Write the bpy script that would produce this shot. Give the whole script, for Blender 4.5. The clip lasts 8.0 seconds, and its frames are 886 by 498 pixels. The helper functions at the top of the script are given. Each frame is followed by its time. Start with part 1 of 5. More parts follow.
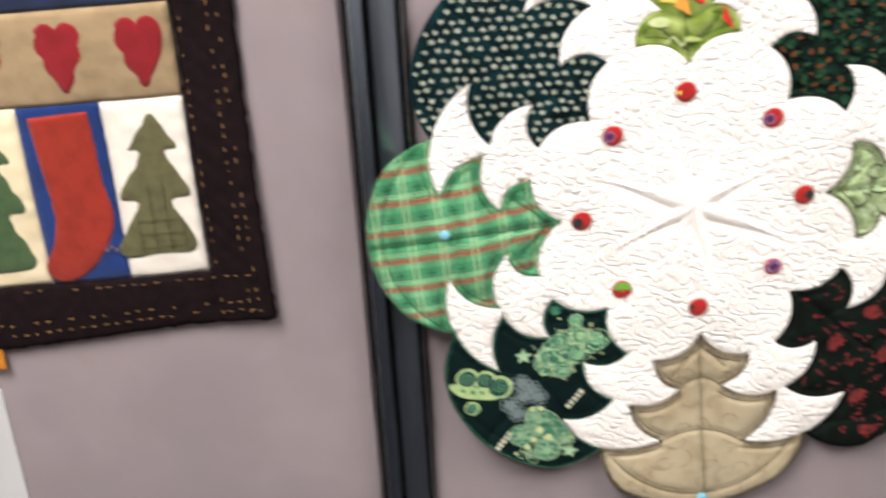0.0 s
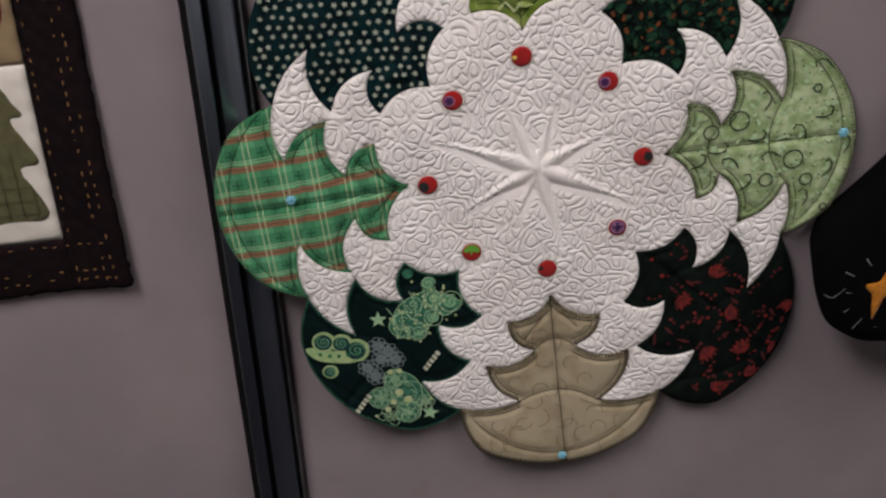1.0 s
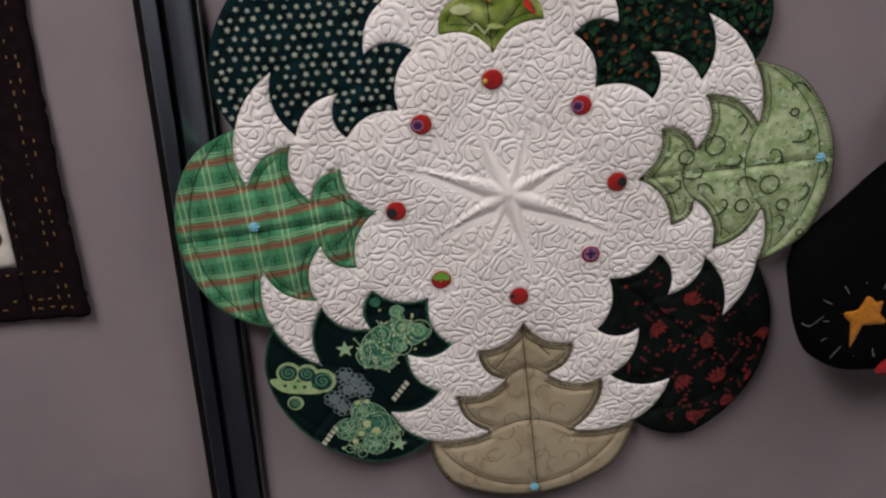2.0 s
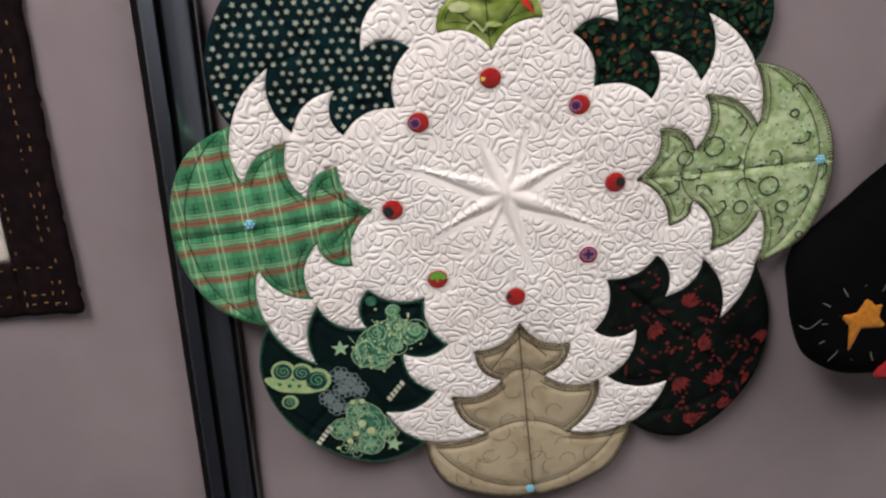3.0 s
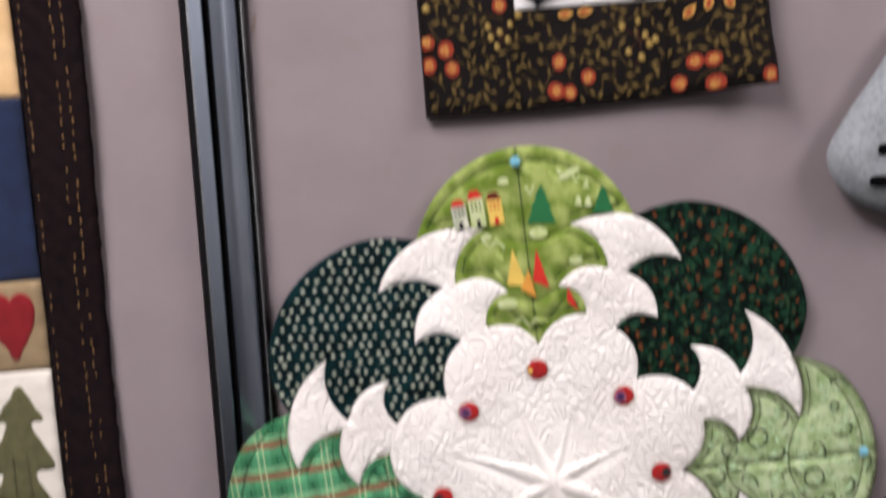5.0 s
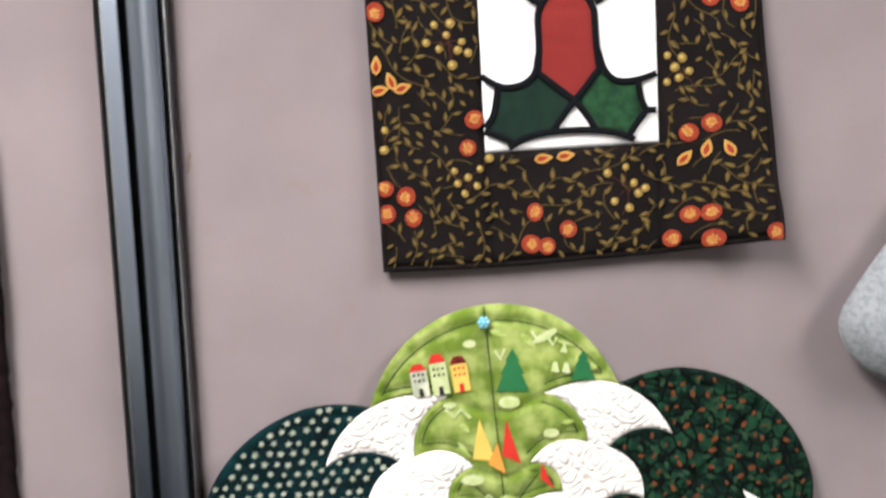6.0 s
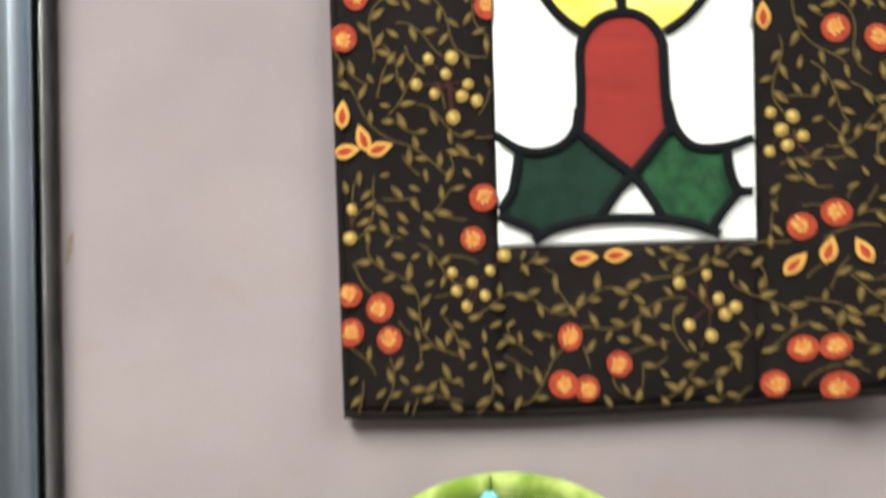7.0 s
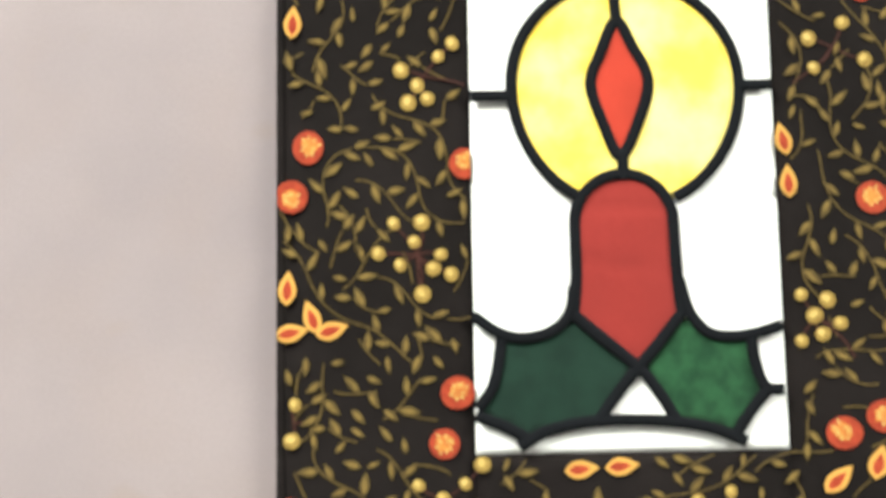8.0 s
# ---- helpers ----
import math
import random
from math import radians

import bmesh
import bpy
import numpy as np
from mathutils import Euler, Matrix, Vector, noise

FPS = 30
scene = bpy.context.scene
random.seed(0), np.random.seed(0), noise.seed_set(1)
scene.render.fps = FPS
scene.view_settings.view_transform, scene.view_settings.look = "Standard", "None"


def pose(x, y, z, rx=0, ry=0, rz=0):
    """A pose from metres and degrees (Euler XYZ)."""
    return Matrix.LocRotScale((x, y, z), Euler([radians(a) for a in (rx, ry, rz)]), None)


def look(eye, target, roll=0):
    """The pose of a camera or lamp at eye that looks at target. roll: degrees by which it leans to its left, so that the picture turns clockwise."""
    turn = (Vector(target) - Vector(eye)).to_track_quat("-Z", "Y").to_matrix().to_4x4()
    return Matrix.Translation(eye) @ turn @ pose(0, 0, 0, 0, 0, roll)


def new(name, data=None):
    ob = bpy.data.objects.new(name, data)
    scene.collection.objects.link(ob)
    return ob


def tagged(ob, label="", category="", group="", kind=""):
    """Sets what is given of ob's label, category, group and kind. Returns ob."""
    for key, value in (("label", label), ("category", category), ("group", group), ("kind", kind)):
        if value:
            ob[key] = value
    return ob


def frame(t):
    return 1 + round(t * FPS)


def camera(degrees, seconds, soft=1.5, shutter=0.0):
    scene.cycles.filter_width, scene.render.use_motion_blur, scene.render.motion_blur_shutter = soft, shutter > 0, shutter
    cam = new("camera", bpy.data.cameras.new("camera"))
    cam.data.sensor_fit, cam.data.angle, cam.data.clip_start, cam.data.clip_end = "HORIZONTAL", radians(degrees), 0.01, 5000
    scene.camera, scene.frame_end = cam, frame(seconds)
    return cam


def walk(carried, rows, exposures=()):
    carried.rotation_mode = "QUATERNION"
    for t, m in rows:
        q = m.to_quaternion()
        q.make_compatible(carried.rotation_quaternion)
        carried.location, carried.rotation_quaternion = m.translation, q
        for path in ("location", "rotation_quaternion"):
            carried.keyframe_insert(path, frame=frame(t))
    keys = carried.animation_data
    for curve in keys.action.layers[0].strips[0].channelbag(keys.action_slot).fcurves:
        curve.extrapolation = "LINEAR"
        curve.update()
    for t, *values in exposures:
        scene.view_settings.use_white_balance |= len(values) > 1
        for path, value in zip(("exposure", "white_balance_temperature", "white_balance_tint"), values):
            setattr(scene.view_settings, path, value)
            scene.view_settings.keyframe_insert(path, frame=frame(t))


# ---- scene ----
from mathutils.geometry import delaunay_2d_cdt

cam = camera(42.0, 8.0, soft=2.4, shutter=0.5)
cam.data.dof.use_dof, cam.data.dof.focus_distance, cam.data.dof.aperture_fstop = True, 0.98, 16.0
PATH = [
    (0, (-0.009, -0.048, 1.567), (0.014, 1.744, 0.68), -3.2),
    (0.5, (0.07, -0.084, 1.56), (0.123, 1.704, 0.665), -2.4),
    (1, (0.088, -0.082, 1.551), (0.168, 1.7, 0.647), -3.2),
    (1.5, (0.091, -0.059, 1.55), (0.209, 1.728, 0.659), -3.1),
    (3, (0.097, -0.047, 1.544), (0.225, 1.743, 0.661), -2.1),
    (3.5, (0.101, -0.053, 1.541), (0.231, 1.758, 0.702), -2.3),
    (4, (0.104, -0.062, 1.546), (0.19, 1.781, 0.776), -2.7),
    (4.5, (0.095, -0.073, 1.541), (0.186, 1.822, 0.907), -2.3),
    (5, (0.097, -0.09, 1.555), (0.162, 1.868, 1.154), -2.4),
    (5.2, (0.092, -0.079, 1.569), (0.174, 1.892, 1.236), -2.3),
    (6.3, (0.154, 0.106, 1.645), (0.195, 2.07, 1.269), -0.8),
    (6.5, (0.16, 0.159, 1.629), (0.18, 2.132, 1.303), -0.6),
    (7, (0.172, 0.287, 1.585), (0.145, 2.284, 1.468), 0.3),
    (7.5, (0.159, 0.36, 1.582), (0.227, 2.357, 1.679), 0.5),
    (8, (0.161, 0.384, 1.581), (0.232, 2.369, 1.812), 1.1),
]
EXPOSURES = [(0, 0.40, 6550, 7), (0.3, 0.0, 6500, 8), (0.6, -0.60, 6500, 9), (1.0, -0.98, 6450, 11), (1.5, -1.2, 6400, 12), (3.0, -0.50, 6450, 10), (3.5, -0.50, 6450, 10), (4.5, -0.54, 6450, 10), (5.2, 0.10, 6300, 12),
             (6.4, 0.46, 6450, 0), (7.0, 0.66, 6480, -5), (8.0, 0.90, 6520, -8)]
walk(cam, [(t, look(eye, target, roll)) for t, eye, target, roll in PATH], EXPOSURES)

# ---- world and lamps ----
WALL = 0.83  # y of the fabric face of the partition
world = bpy.data.worlds.new("world")
world.use_nodes = True
world.node_tree.nodes["Background"].inputs[0].default_value = (0.8, 0.88, 1.0, 1)
world.node_tree.nodes["Background"].inputs[1].default_value = 0.05
scene.world = world


def area_lamp(x, y, z, sx, sy, watts, colour):
    data = bpy.data.lights.new("ceiling_lamp", "AREA")
    data.shape, data.size, data.size_y, data.energy, data.color = "RECTANGLE", sx, sy, watts, colour
    ob = new("ceiling_lamp", data)
    ob.location = (x, y, z)
    return ob


# the third, out of view, is added to brighten the back wall the post mirrors
LAMPS = [(1.50, -0.30, 47.0), (-0.58, -0.28, 72.0), (-1.2, -3.3, 26.0)]
for lx, ly, power in LAMPS:
    area_lamp(lx, ly, 2.655, 0.52, 1.12, power, (1.0, 0.93, 0.935))


# ---- materials ----
class Nodes:
    """Small helper that strings shader nodes together."""

    def __init__(self, name, rough=0.9, metal=0.0, sheen=0.0):
        self.mat = bpy.data.materials.new(name)
        self.mat.use_nodes = True
        self.tree = self.mat.node_tree
        self.bsdf = self.tree.nodes["Principled BSDF"]
        self.bsdf.inputs["Roughness"].default_value = rough
        self.bsdf.inputs["Metallic"].default_value = metal
        self.bsdf.inputs["Sheen Weight"].default_value = sheen
        self.bsdf.inputs["Specular IOR Level"].default_value = 0.5 if rough < 0.7 else 0.08
        self.coord = self.tree.nodes.new("ShaderNodeTexCoord").outputs["Object"]

    def link(self, value, socket):
        if hasattr(value, "links"):
            self.tree.links.new(value, socket)
        else:
            socket.default_value = value

    def math(self, op, a, b=0.0, c=0.0):
        n = self.tree.nodes.new("ShaderNodeMath")
        n.operation = op
        for i, v in enumerate((a, b, c)):
            self.link(v, n.inputs[i])
        return n.outputs[0]

    def axis(self, vector=None):
        n = self.tree.nodes.new("ShaderNodeSeparateXYZ")
        self.link(vector or self.coord, n.inputs[0])
        return n.outputs

    def noise(self, scale, detail=2.0, vector=None, rough=0.5, distort=0.0):
        n = self.tree.nodes.new("ShaderNodeTexNoise")
        self.link(vector or self.coord, n.inputs["Vector"])
        n.inputs["Scale"].default_value, n.inputs["Detail"].default_value = scale, detail
        n.inputs["Roughness"].default_value, n.inputs["Distortion"].default_value = rough, distort
        return n.outputs["Fac"]

    def voronoi(self, scale, feature="F1", out="Distance"):
        n = self.tree.nodes.new("ShaderNodeTexVoronoi")
        n.feature = feature
        self.link(self.coord, n.inputs["Vector"])
        n.inputs["Scale"].default_value = scale
        return n.outputs[out]

    def step(self, value, low, high):
        n = self.tree.nodes.new("ShaderNodeMapRange")
        n.interpolation_type = "SMOOTHSTEP"
        self.link(value, n.inputs[0])
        n.inputs[1].default_value, n.inputs[2].default_value = low, high
        return n.outputs[0]

    def mix(self, fac, a, b, blend="MIX"):
        n = self.tree.nodes.new("ShaderNodeMix")
        n.data_type, n.blend_type = "RGBA", blend
        self.link(fac, n.inputs[0])
        for v, s in ((a, n.inputs[6]), (b, n.inputs[7])):
            self.link(v if hasattr(v, "links") else (*v, 1.0), s)
        return n.outputs[2]

    def weave(self, pitch):
        x, _, z = self.axis()
        a = self.math("SINE", self.math("MULTIPLY", x, 6.283 / pitch))
        b = self.math("SINE", self.math("MULTIPLY", z, 6.283 / pitch))
        return self.math("MULTIPLY", a, b)

    def bump(self, height, strength, metres):
        n = self.tree.nodes.new("ShaderNodeBump")
        n.inputs["Strength"].default_value, n.inputs["Distance"].default_value = strength, metres
        self.link(height, n.inputs["Height"])
        if self.bsdf.inputs["Normal"].links:
            self.tree.links.new(self.bsdf.inputs["Normal"].links[0].from_socket, n.inputs["Normal"])
        self.tree.links.new(n.outputs[0], self.bsdf.inputs["Normal"])

    def colour(self, value):
        self.link(value if hasattr(value, "links") else (*value, 1.0), self.bsdf.inputs["Base Color"])
        return self.mat


def cotton(name, base, other=None, blotch=60.0, amount=0.5, sheen=0.15, rough=0.9, lump=0.35):
    """Printed or plain quilting cotton: thread grain, faint tonal mottling, small puckers."""
    n = Nodes(name, rough, 0.0, sheen)
    other = other or tuple(0.78 * c for c in base)
    tone = n.mix(n.math("MULTIPLY", n.step(n.noise(blotch, 3.0), 0.35, 0.7), amount), base, other)
    tone = n.mix(n.math("MULTIPLY", n.noise(900.0, 1.0), 0.22), tone, tuple(0.6 * c for c in base))
    n.bump(n.weave(0.0011), 0.15, 0.0002)
    n.bump(n.noise(85.0, 2.0), lump, 0.002)
    return n.colour(tone)


def quilted_white():
    """Off-white cotton stippled with a wandering quilting line."""
    n = Nodes("quilted_white_cotton", 0.88, 0.0, 0.2)
    warm = n.mix(n.step(n.noise(14.0, 2.0), 0.3, 0.75), (0.80, 0.765, 0.72), (0.73, 0.68, 0.635))
    warp = n.tree.nodes.new("ShaderNodeTexNoise")
    n.link(n.coord, warp.inputs["Vector"])
    warp.inputs["Scale"].default_value, warp.inputs["Detail"].default_value = 48.0, 1.0
    bend = n.tree.nodes.new("ShaderNodeVectorMath")
    bend.operation = "MULTIPLY_ADD"
    n.link(warp.outputs["Color"], bend.inputs[0])
    bend.inputs[1].default_value = (0.015, 0.0, 0.015)
    n.link(n.coord, bend.inputs[2])
    field = 0.0
    for k, (turn, shift) in enumerate(((8, 0.3), (35, 1.9), (61, 4.0), (88, 2.2), (117, 5.1), (146, 0.9), (167, 3.3))):
        dot = n.tree.nodes.new("ShaderNodeVectorMath")
        dot.operation = "DOT_PRODUCT"
        n.link(bend.outputs[0], dot.inputs[0])
        rate = 6.283 / (0.0094 + 0.0010 * (k % 3))
        dot.inputs[1].default_value = (rate * math.cos(radians(turn)), 0.0, rate * math.sin(radians(turn)))
        field = n.math("ADD", n.math("SINE", n.math("ADD", dot.outputs["Value"], shift)), field)
    worm = n.math("MULTIPLY", n.math("ABSOLUTE", field), 0.55)
    puff = n.step(worm, -0.05, 1.30)
    calm = n.tree.nodes.new("ShaderNodeAttribute")
    calm.attribute_name = "stipple"
    puff = n.math("MULTIPLY", puff, calm.outputs["Fac"])
    # quilting line tinted darker: shade of its grooves mixed into the colour
    thread = n.mix(n.math("MULTIPLY", n.math("SUBTRACT", 1.0, n.step(worm, 0.0, 0.40)), 0.07), warm, (0.60, 0.55, 0.50))
    n.bump(n.weave(0.0011), 0.1, 0.0002)
    n.bump(puff, 0.50, 0.0027)
    return n.colour(thread)


def plaid():
    """Green plaid with brown double stripes and fine cream lines."""
    n = Nodes("green_plaid_cotton", 0.9, 0.0, 0.15)
    turn = n.tree.nodes.new("ShaderNodeVectorRotate")
    turn.rotation_type = "Y_AXIS"
    turn.inputs["Angle"].default_value = radians(5.0)
    n.link(n.coord, turn.inputs["Vector"])
    x, _, z = n.axis(turn.outputs[0])

    def band(c, period, shift, width):
        f = n.math("FRACT", n.math("ADD", n.math("DIVIDE", c, period), shift))
        d = n.math("ABSOLUTE", n.math("SUBTRACT", f, 0.5))
        return n.math("LESS_THAN", d, width / period / 2)

    tone = n.mix(n.step(n.noise(45.0, 3.0), 0.3, 0.7), (0.062, 0.24, 0.105), (0.105, 0.33, 0.165))
    tone = n.mix(n.math("MULTIPLY", band(z, 0.0262, 0.02, 0.0105), 0.45), tone, (0.016, 0.105, 0.046))
    tone = n.mix(n.math("MULTIPLY", band(x, 0.0255, 0.3, 0.0095), 0.45), tone, (0.018, 0.115, 0.05))
    for axis, period, shift, other, gap, start in ((z, 0.0262, 0.02, x, 0.0255, 0.3), (x, 0.0255, 0.3, z, 0.0262, 0.02)):
        cross = n.math("MULTIPLY", band(axis, period, shift, 0.0013), band(other, gap, start, 0.0085))
        tone = n.mix(n.math("MULTIPLY", cross, 0.7), tone, (0.006, 0.055, 0.024))
    tone = n.mix(n.math("MULTIPLY", band(z, 0.0262, 0.5, 0.0058), 0.88), tone, (0.17, 0.058, 0.034))
    for shift in (0.44, 0.56):
        tone = n.mix(n.math("MULTIPLY", band(z, 0.0262, shift, 0.0008), 0.6), tone, (0.34, 0.20, 0.11))
    for shift in (0.0, 0.18):
        tone = n.mix(n.math("MULTIPLY", band(x, 0.0255, shift - 0.29, 0.0009), 0.62), tone, (0.50, 0.56, 0.32))
    for shift in (0.22, 0.31):
        tone = n.mix(n.math("MULTIPLY", band(z, 0.0262, shift, 0.0008), 0.5), tone, (0.42, 0.54, 0.30))
    n.bump(n.weave(0.0011), 0.15, 0.0002)
    n.bump(n.noise(85.0, 2.0), 0.35, 0.002)
    return n.colour(tone)


def leafy_dark_green():
    n = Nodes("dark_green_vine_cotton", 0.9)
    tone = n.mix(n.step(n.noise(120.0, 2.0), 0.42, 0.62), (0.0032, 0.0105, 0.0075), (0.009, 0.036, 0.018))
    vein = n.math("LESS_THAN", n.voronoi(95.0, "DISTANCE_TO_EDGE"), 0.07)
    n.bump(n.noise(85.0, 2.0), 0.4, 0.002)
    return n.colour(n.mix(vein, tone, (0.0015, 0.003, 0.0025)))


def panel_cloth():
    """Mauve-grey woven upholstery of an office partition."""
    n = Nodes("mauve_panel_fabric", 0.95, 0.0, 0.2)
    tone = n.mix(n.step(n.noise(9.0, 4.0), 0.3, 0.75), (0.250, 0.209, 0.215), (0.205, 0.173, 0.182))
    tone = n.mix(n.math("MULTIPLY", n.step(n.noise(31.0, 3.0), 0.4, 0.75), 0.30), tone, (0.225, 0.178, 0.172))
    tone = n.mix(n.math("MULTIPLY", n.noise(700.0, 2.0), 0.35), tone, (0.145, 0.12, 0.12))
    spot = n.step(n.noise(38.0, 1.0), 0.70, 0.80)
    tone = n.mix(n.math("MULTIPLY", spot, 0.22), tone, (0.20, 0.15, 0.12))
    n.bump(n.weave(0.0016), 0.3, 0.0003)
    n.bump(n.noise(420.0, 2.0), 0.2, 0.0006)
    return n.colour(tone)


def painted(name, base, rough=0.6, metal=0.0, grain=40.0, spread=0.12, bump=0.05):
    n = Nodes(name, rough, metal)
    tone = n.mix(n.step(n.noise(grain, 4.0), 0.3, 0.7), base, tuple((1 - spread) * c for c in base))
    n.bump(n.noise(grain * 8, 3.0), bump, 0.001)
    return n.colour(tone)


def felt(name, base, fuzz=0.4, sheen=0.12):
    n = Nodes(name, 1.0, 0.0, sheen)
    tone = n.mix(n.step(n.noise(260.0, 4.0), 0.35, 0.7), base, tuple(0.72 * c for c in base))
    n.bump(n.noise(600.0, 3.0), fuzz, 0.0012)
    n.bump(n.noise(60.0, 2.0), 0.3, 0.003)
    return n.colour(tone)


WHITE_QUILT, PLAID = quilted_white(), plaid()
TEAL = cotton("dark_teal_cotton", (0.0024, 0.0170, 0.0190), (0.0022, 0.0052, 0.0065), 60.0, 0.9, 0.0)
VINE = leafy_dark_green()
LIME = cotton("lime_green_cotton", (0.115, 0.178, 0.020), (0.36, 0.42, 0.13), 60.0, 0.85)
SAGE = cotton("pale_green_cotton", (0.235, 0.325, 0.140), (0.43, 0.51, 0.30), 120.0, 1.0)
HOLIDAY = cotton("near_black_holiday_cotton", (0.0025, 0.0042, 0.0032), (0.0045, 0.0090, 0.0065), 55.0, 0.8, 0.0)
BEIGE = cotton("beige_cotton", (0.36, 0.305, 0.20), (0.27, 0.215, 0.13), 45.0, 0.9)
SWIRL = cotton("blackish_teal_cotton", (0.0016, 0.0075, 0.0072), (0.0022, 0.011, 0.010), 40.0, 0.7, 0.0)
CREAM_INK = cotton("cream_print", (0.62, 0.62, 0.48), (0.32, 0.35, 0.25), 95.0, 1.0, lump=0.1)
STAR_INK = cotton("dull_cream_print", (0.40, 0.43, 0.34), (0.26, 0.29, 0.22), 95.0, 1.0, lump=0.1)
MINT_INK = cotton("mint_print", (0.015, 0.085, 0.05), (0.055, 0.21, 0.12), 200.0, 0.8, lump=0.1)
PALE_INK = cotton("pale_green_print", (0.36, 0.52, 0.30), (0.22, 0.42, 0.24), 240.0, 0.8, lump=0.1)
CURL_INK = cotton("mid_green_print", (0.085, 0.235, 0.125), (0.16, 0.33, 0.18), 240.0, 0.8, lump=0.1)
GREY_INK = cotton("grey_print", (0.17, 0.22, 0.22), lump=0.1)
DARK_INK = cotton("dark_ink_print", (0.015, 0.022, 0.012), lump=0.1)
RED_INK = cotton("red_print", (0.17, 0.013, 0.010), (0.035, 0.007, 0.007), 210.0, 1.0, lump=0.1)
ORANGE_INK = cotton("rust_print", (0.13, 0.040, 0.012), (0.05, 0.018, 0.007), 150.0, 0.9, lump=0.1)
YELLOW_INK = cotton("yellow_print", (0.66, 0.46, 0.10), lump=0.1)
SCARLET_INK = cotton("scarlet_print", (0.52, 0.03, 0.02), lump=0.1)
PINE_INK = cotton("pine_print", (0.02, 0.13, 0.045), lump=0.1)
SNOW_INK = cotton("snowy_print", (0.50, 0.55, 0.30), (0.33, 0.42, 0.12), 160.0, 0.7, lump=0.1)
THREAD = painted("dark_thread", (0.035, 0.030, 0.018), 0.8)
BUTTON_RED = cotton("red_button_cotton", (0.36, 0.016, 0.014), (0.22, 0.012, 0.012), 300.0, 0.7, lump=0.1)
BUTTON_PURPLE = cotton("purple_print", (0.09, 0.035, 0.11), (0.16, 0.02, 0.06), 400.0, 0.8, lump=0.1)
BUTTON_GREEN = cotton("leaf_green_print", (0.12, 0.33, 0.04), lump=0.1)
LILAC_INK = cotton("lilac_print", (0.42, 0.22, 0.36), lump=0.1)
DIM_RED_INK = cotton("dim_red_print", (0.085, 0.010, 0.010), (0.030, 0.006, 0.006), 200.0, 0.9, lump=0.1)
BUTTON_DARK = cotton("black_print", (0.02, 0.02, 0.02), lump=0.1)
GLASS_BLUE = painted("blue_bead", (0.20, 0.48, 0.60), 0.10)
PANEL_CLOTH = panel_cloth()
# grey metals tinted blue, so reflected daylight sits in their base colour
ALUMINIUM = painted("anodised_grey_metal", (0.42, 0.48, 0.58), 0.24, 1.0, 6.0, 0.15, 0.02)
CHANNEL_METAL = painted("satin_grey_metal", (0.36, 0.40, 0.47), 0.33, 1.0, 9.0, 0.15, 0.02)
# lighter metal: the lip's own, and a painted glint on the strip's edge
BRIGHT_METAL = painted("bright_metal", (0.66, 0.68, 0.70), 0.30, 1.0, 30.0, 0.3, 0.02)
# near-black fill: shade of the gaps and the post's shadow put into colour
GROOVE = painted("black_rubber_seal", (0.006, 0.0055, 0.0058), 0.9)
BORDER = cotton("dark_brown_print_cotton", (0.0066, 0.0050, 0.0048), (0.0105, 0.0080, 0.0078), 30.0, 0.8, 0.0)
VINE_INK = cotton("gold_olive_print", (0.092, 0.062, 0.019), (0.050, 0.033, 0.012), 300.0, 0.8, lump=0.1)
BERRY_INK = cotton("gold_berry_print", (0.235, 0.155, 0.040), (0.15, 0.095, 0.024), 350.0, 0.8, lump=0.1)
FLOWER_INK = cotton("orange_red_print", (0.26, 0.038, 0.017), (0.17, 0.022, 0.011), 300.0, 0.8, lump=0.1)
PETAL_INK = cotton("apricot_print", (0.46, 0.25, 0.06), lump=0.1)
RIB_INK = cotton("old_gold_print", (0.165, 0.110, 0.032), (0.10, 0.066, 0.02), 300.0, 0.8, lump=0.1)
GLINT_INK = cotton("pale_gold_print", (0.44, 0.32, 0.11), (0.32, 0.22, 0.06), 350.0, 0.8, lump=0.1)
HEART_INK = cotton("tawny_print", (0.40, 0.16, 0.035), (0.30, 0.09, 0.025), 350.0, 0.9, lump=0.1)
STEM_INK = cotton("russet_print", (0.040, 0.014, 0.011), lump=0.1)
PURE_WHITE = cotton("white_cotton", (0.82, 0.81, 0.80), (0.78, 0.765, 0.75), 20.0, 0.6, lump=0.2)
SUN_YELLOW = cotton("sunny_yellow_cotton", (0.84, 0.59, 0.075), (0.86, 0.71, 0.26), 40.0, 1.0, lump=0.2)
FLAME_RED = cotton("flame_red_cotton", (0.33, 0.034, 0.020), lump=0.2)
CANDLE_RED = cotton("brick_red_cotton", (0.20, 0.022, 0.019), (0.165, 0.018, 0.016), 25.0, 0.7, lump=0.3)
HOLLY_DARK = cotton("dark_holly_cotton", (0.0085, 0.024, 0.016), (0.005, 0.0145, 0.010), 90.0, 0.8)
HOLLY_LIGHT = cotton("holly_green_cotton", (0.018, 0.062, 0.026), (0.006, 0.024, 0.011), 110.0, 0.9)
BIAS_BLACK = cotton("black_bias_tape", (0.0045, 0.005, 0.0065), lump=0.15, sheen=0.03)
PLUM = cotton("dark_plum_cotton", (0.0055, 0.0030, 0.0036), (0.011, 0.0050, 0.0055), 120.0, 0.8, 0.0)
AMBER_THREAD = painted("amber_thread", (0.24, 0.135, 0.055), 0.7)
TAN = cotton("tan_cotton", (0.255, 0.185, 0.105), (0.195, 0.138, 0.075), 50.0, 0.7)
PEACH = cotton("peach_cotton", (0.62, 0.42, 0.22), (0.54, 0.34, 0.16), 50.0, 0.7)
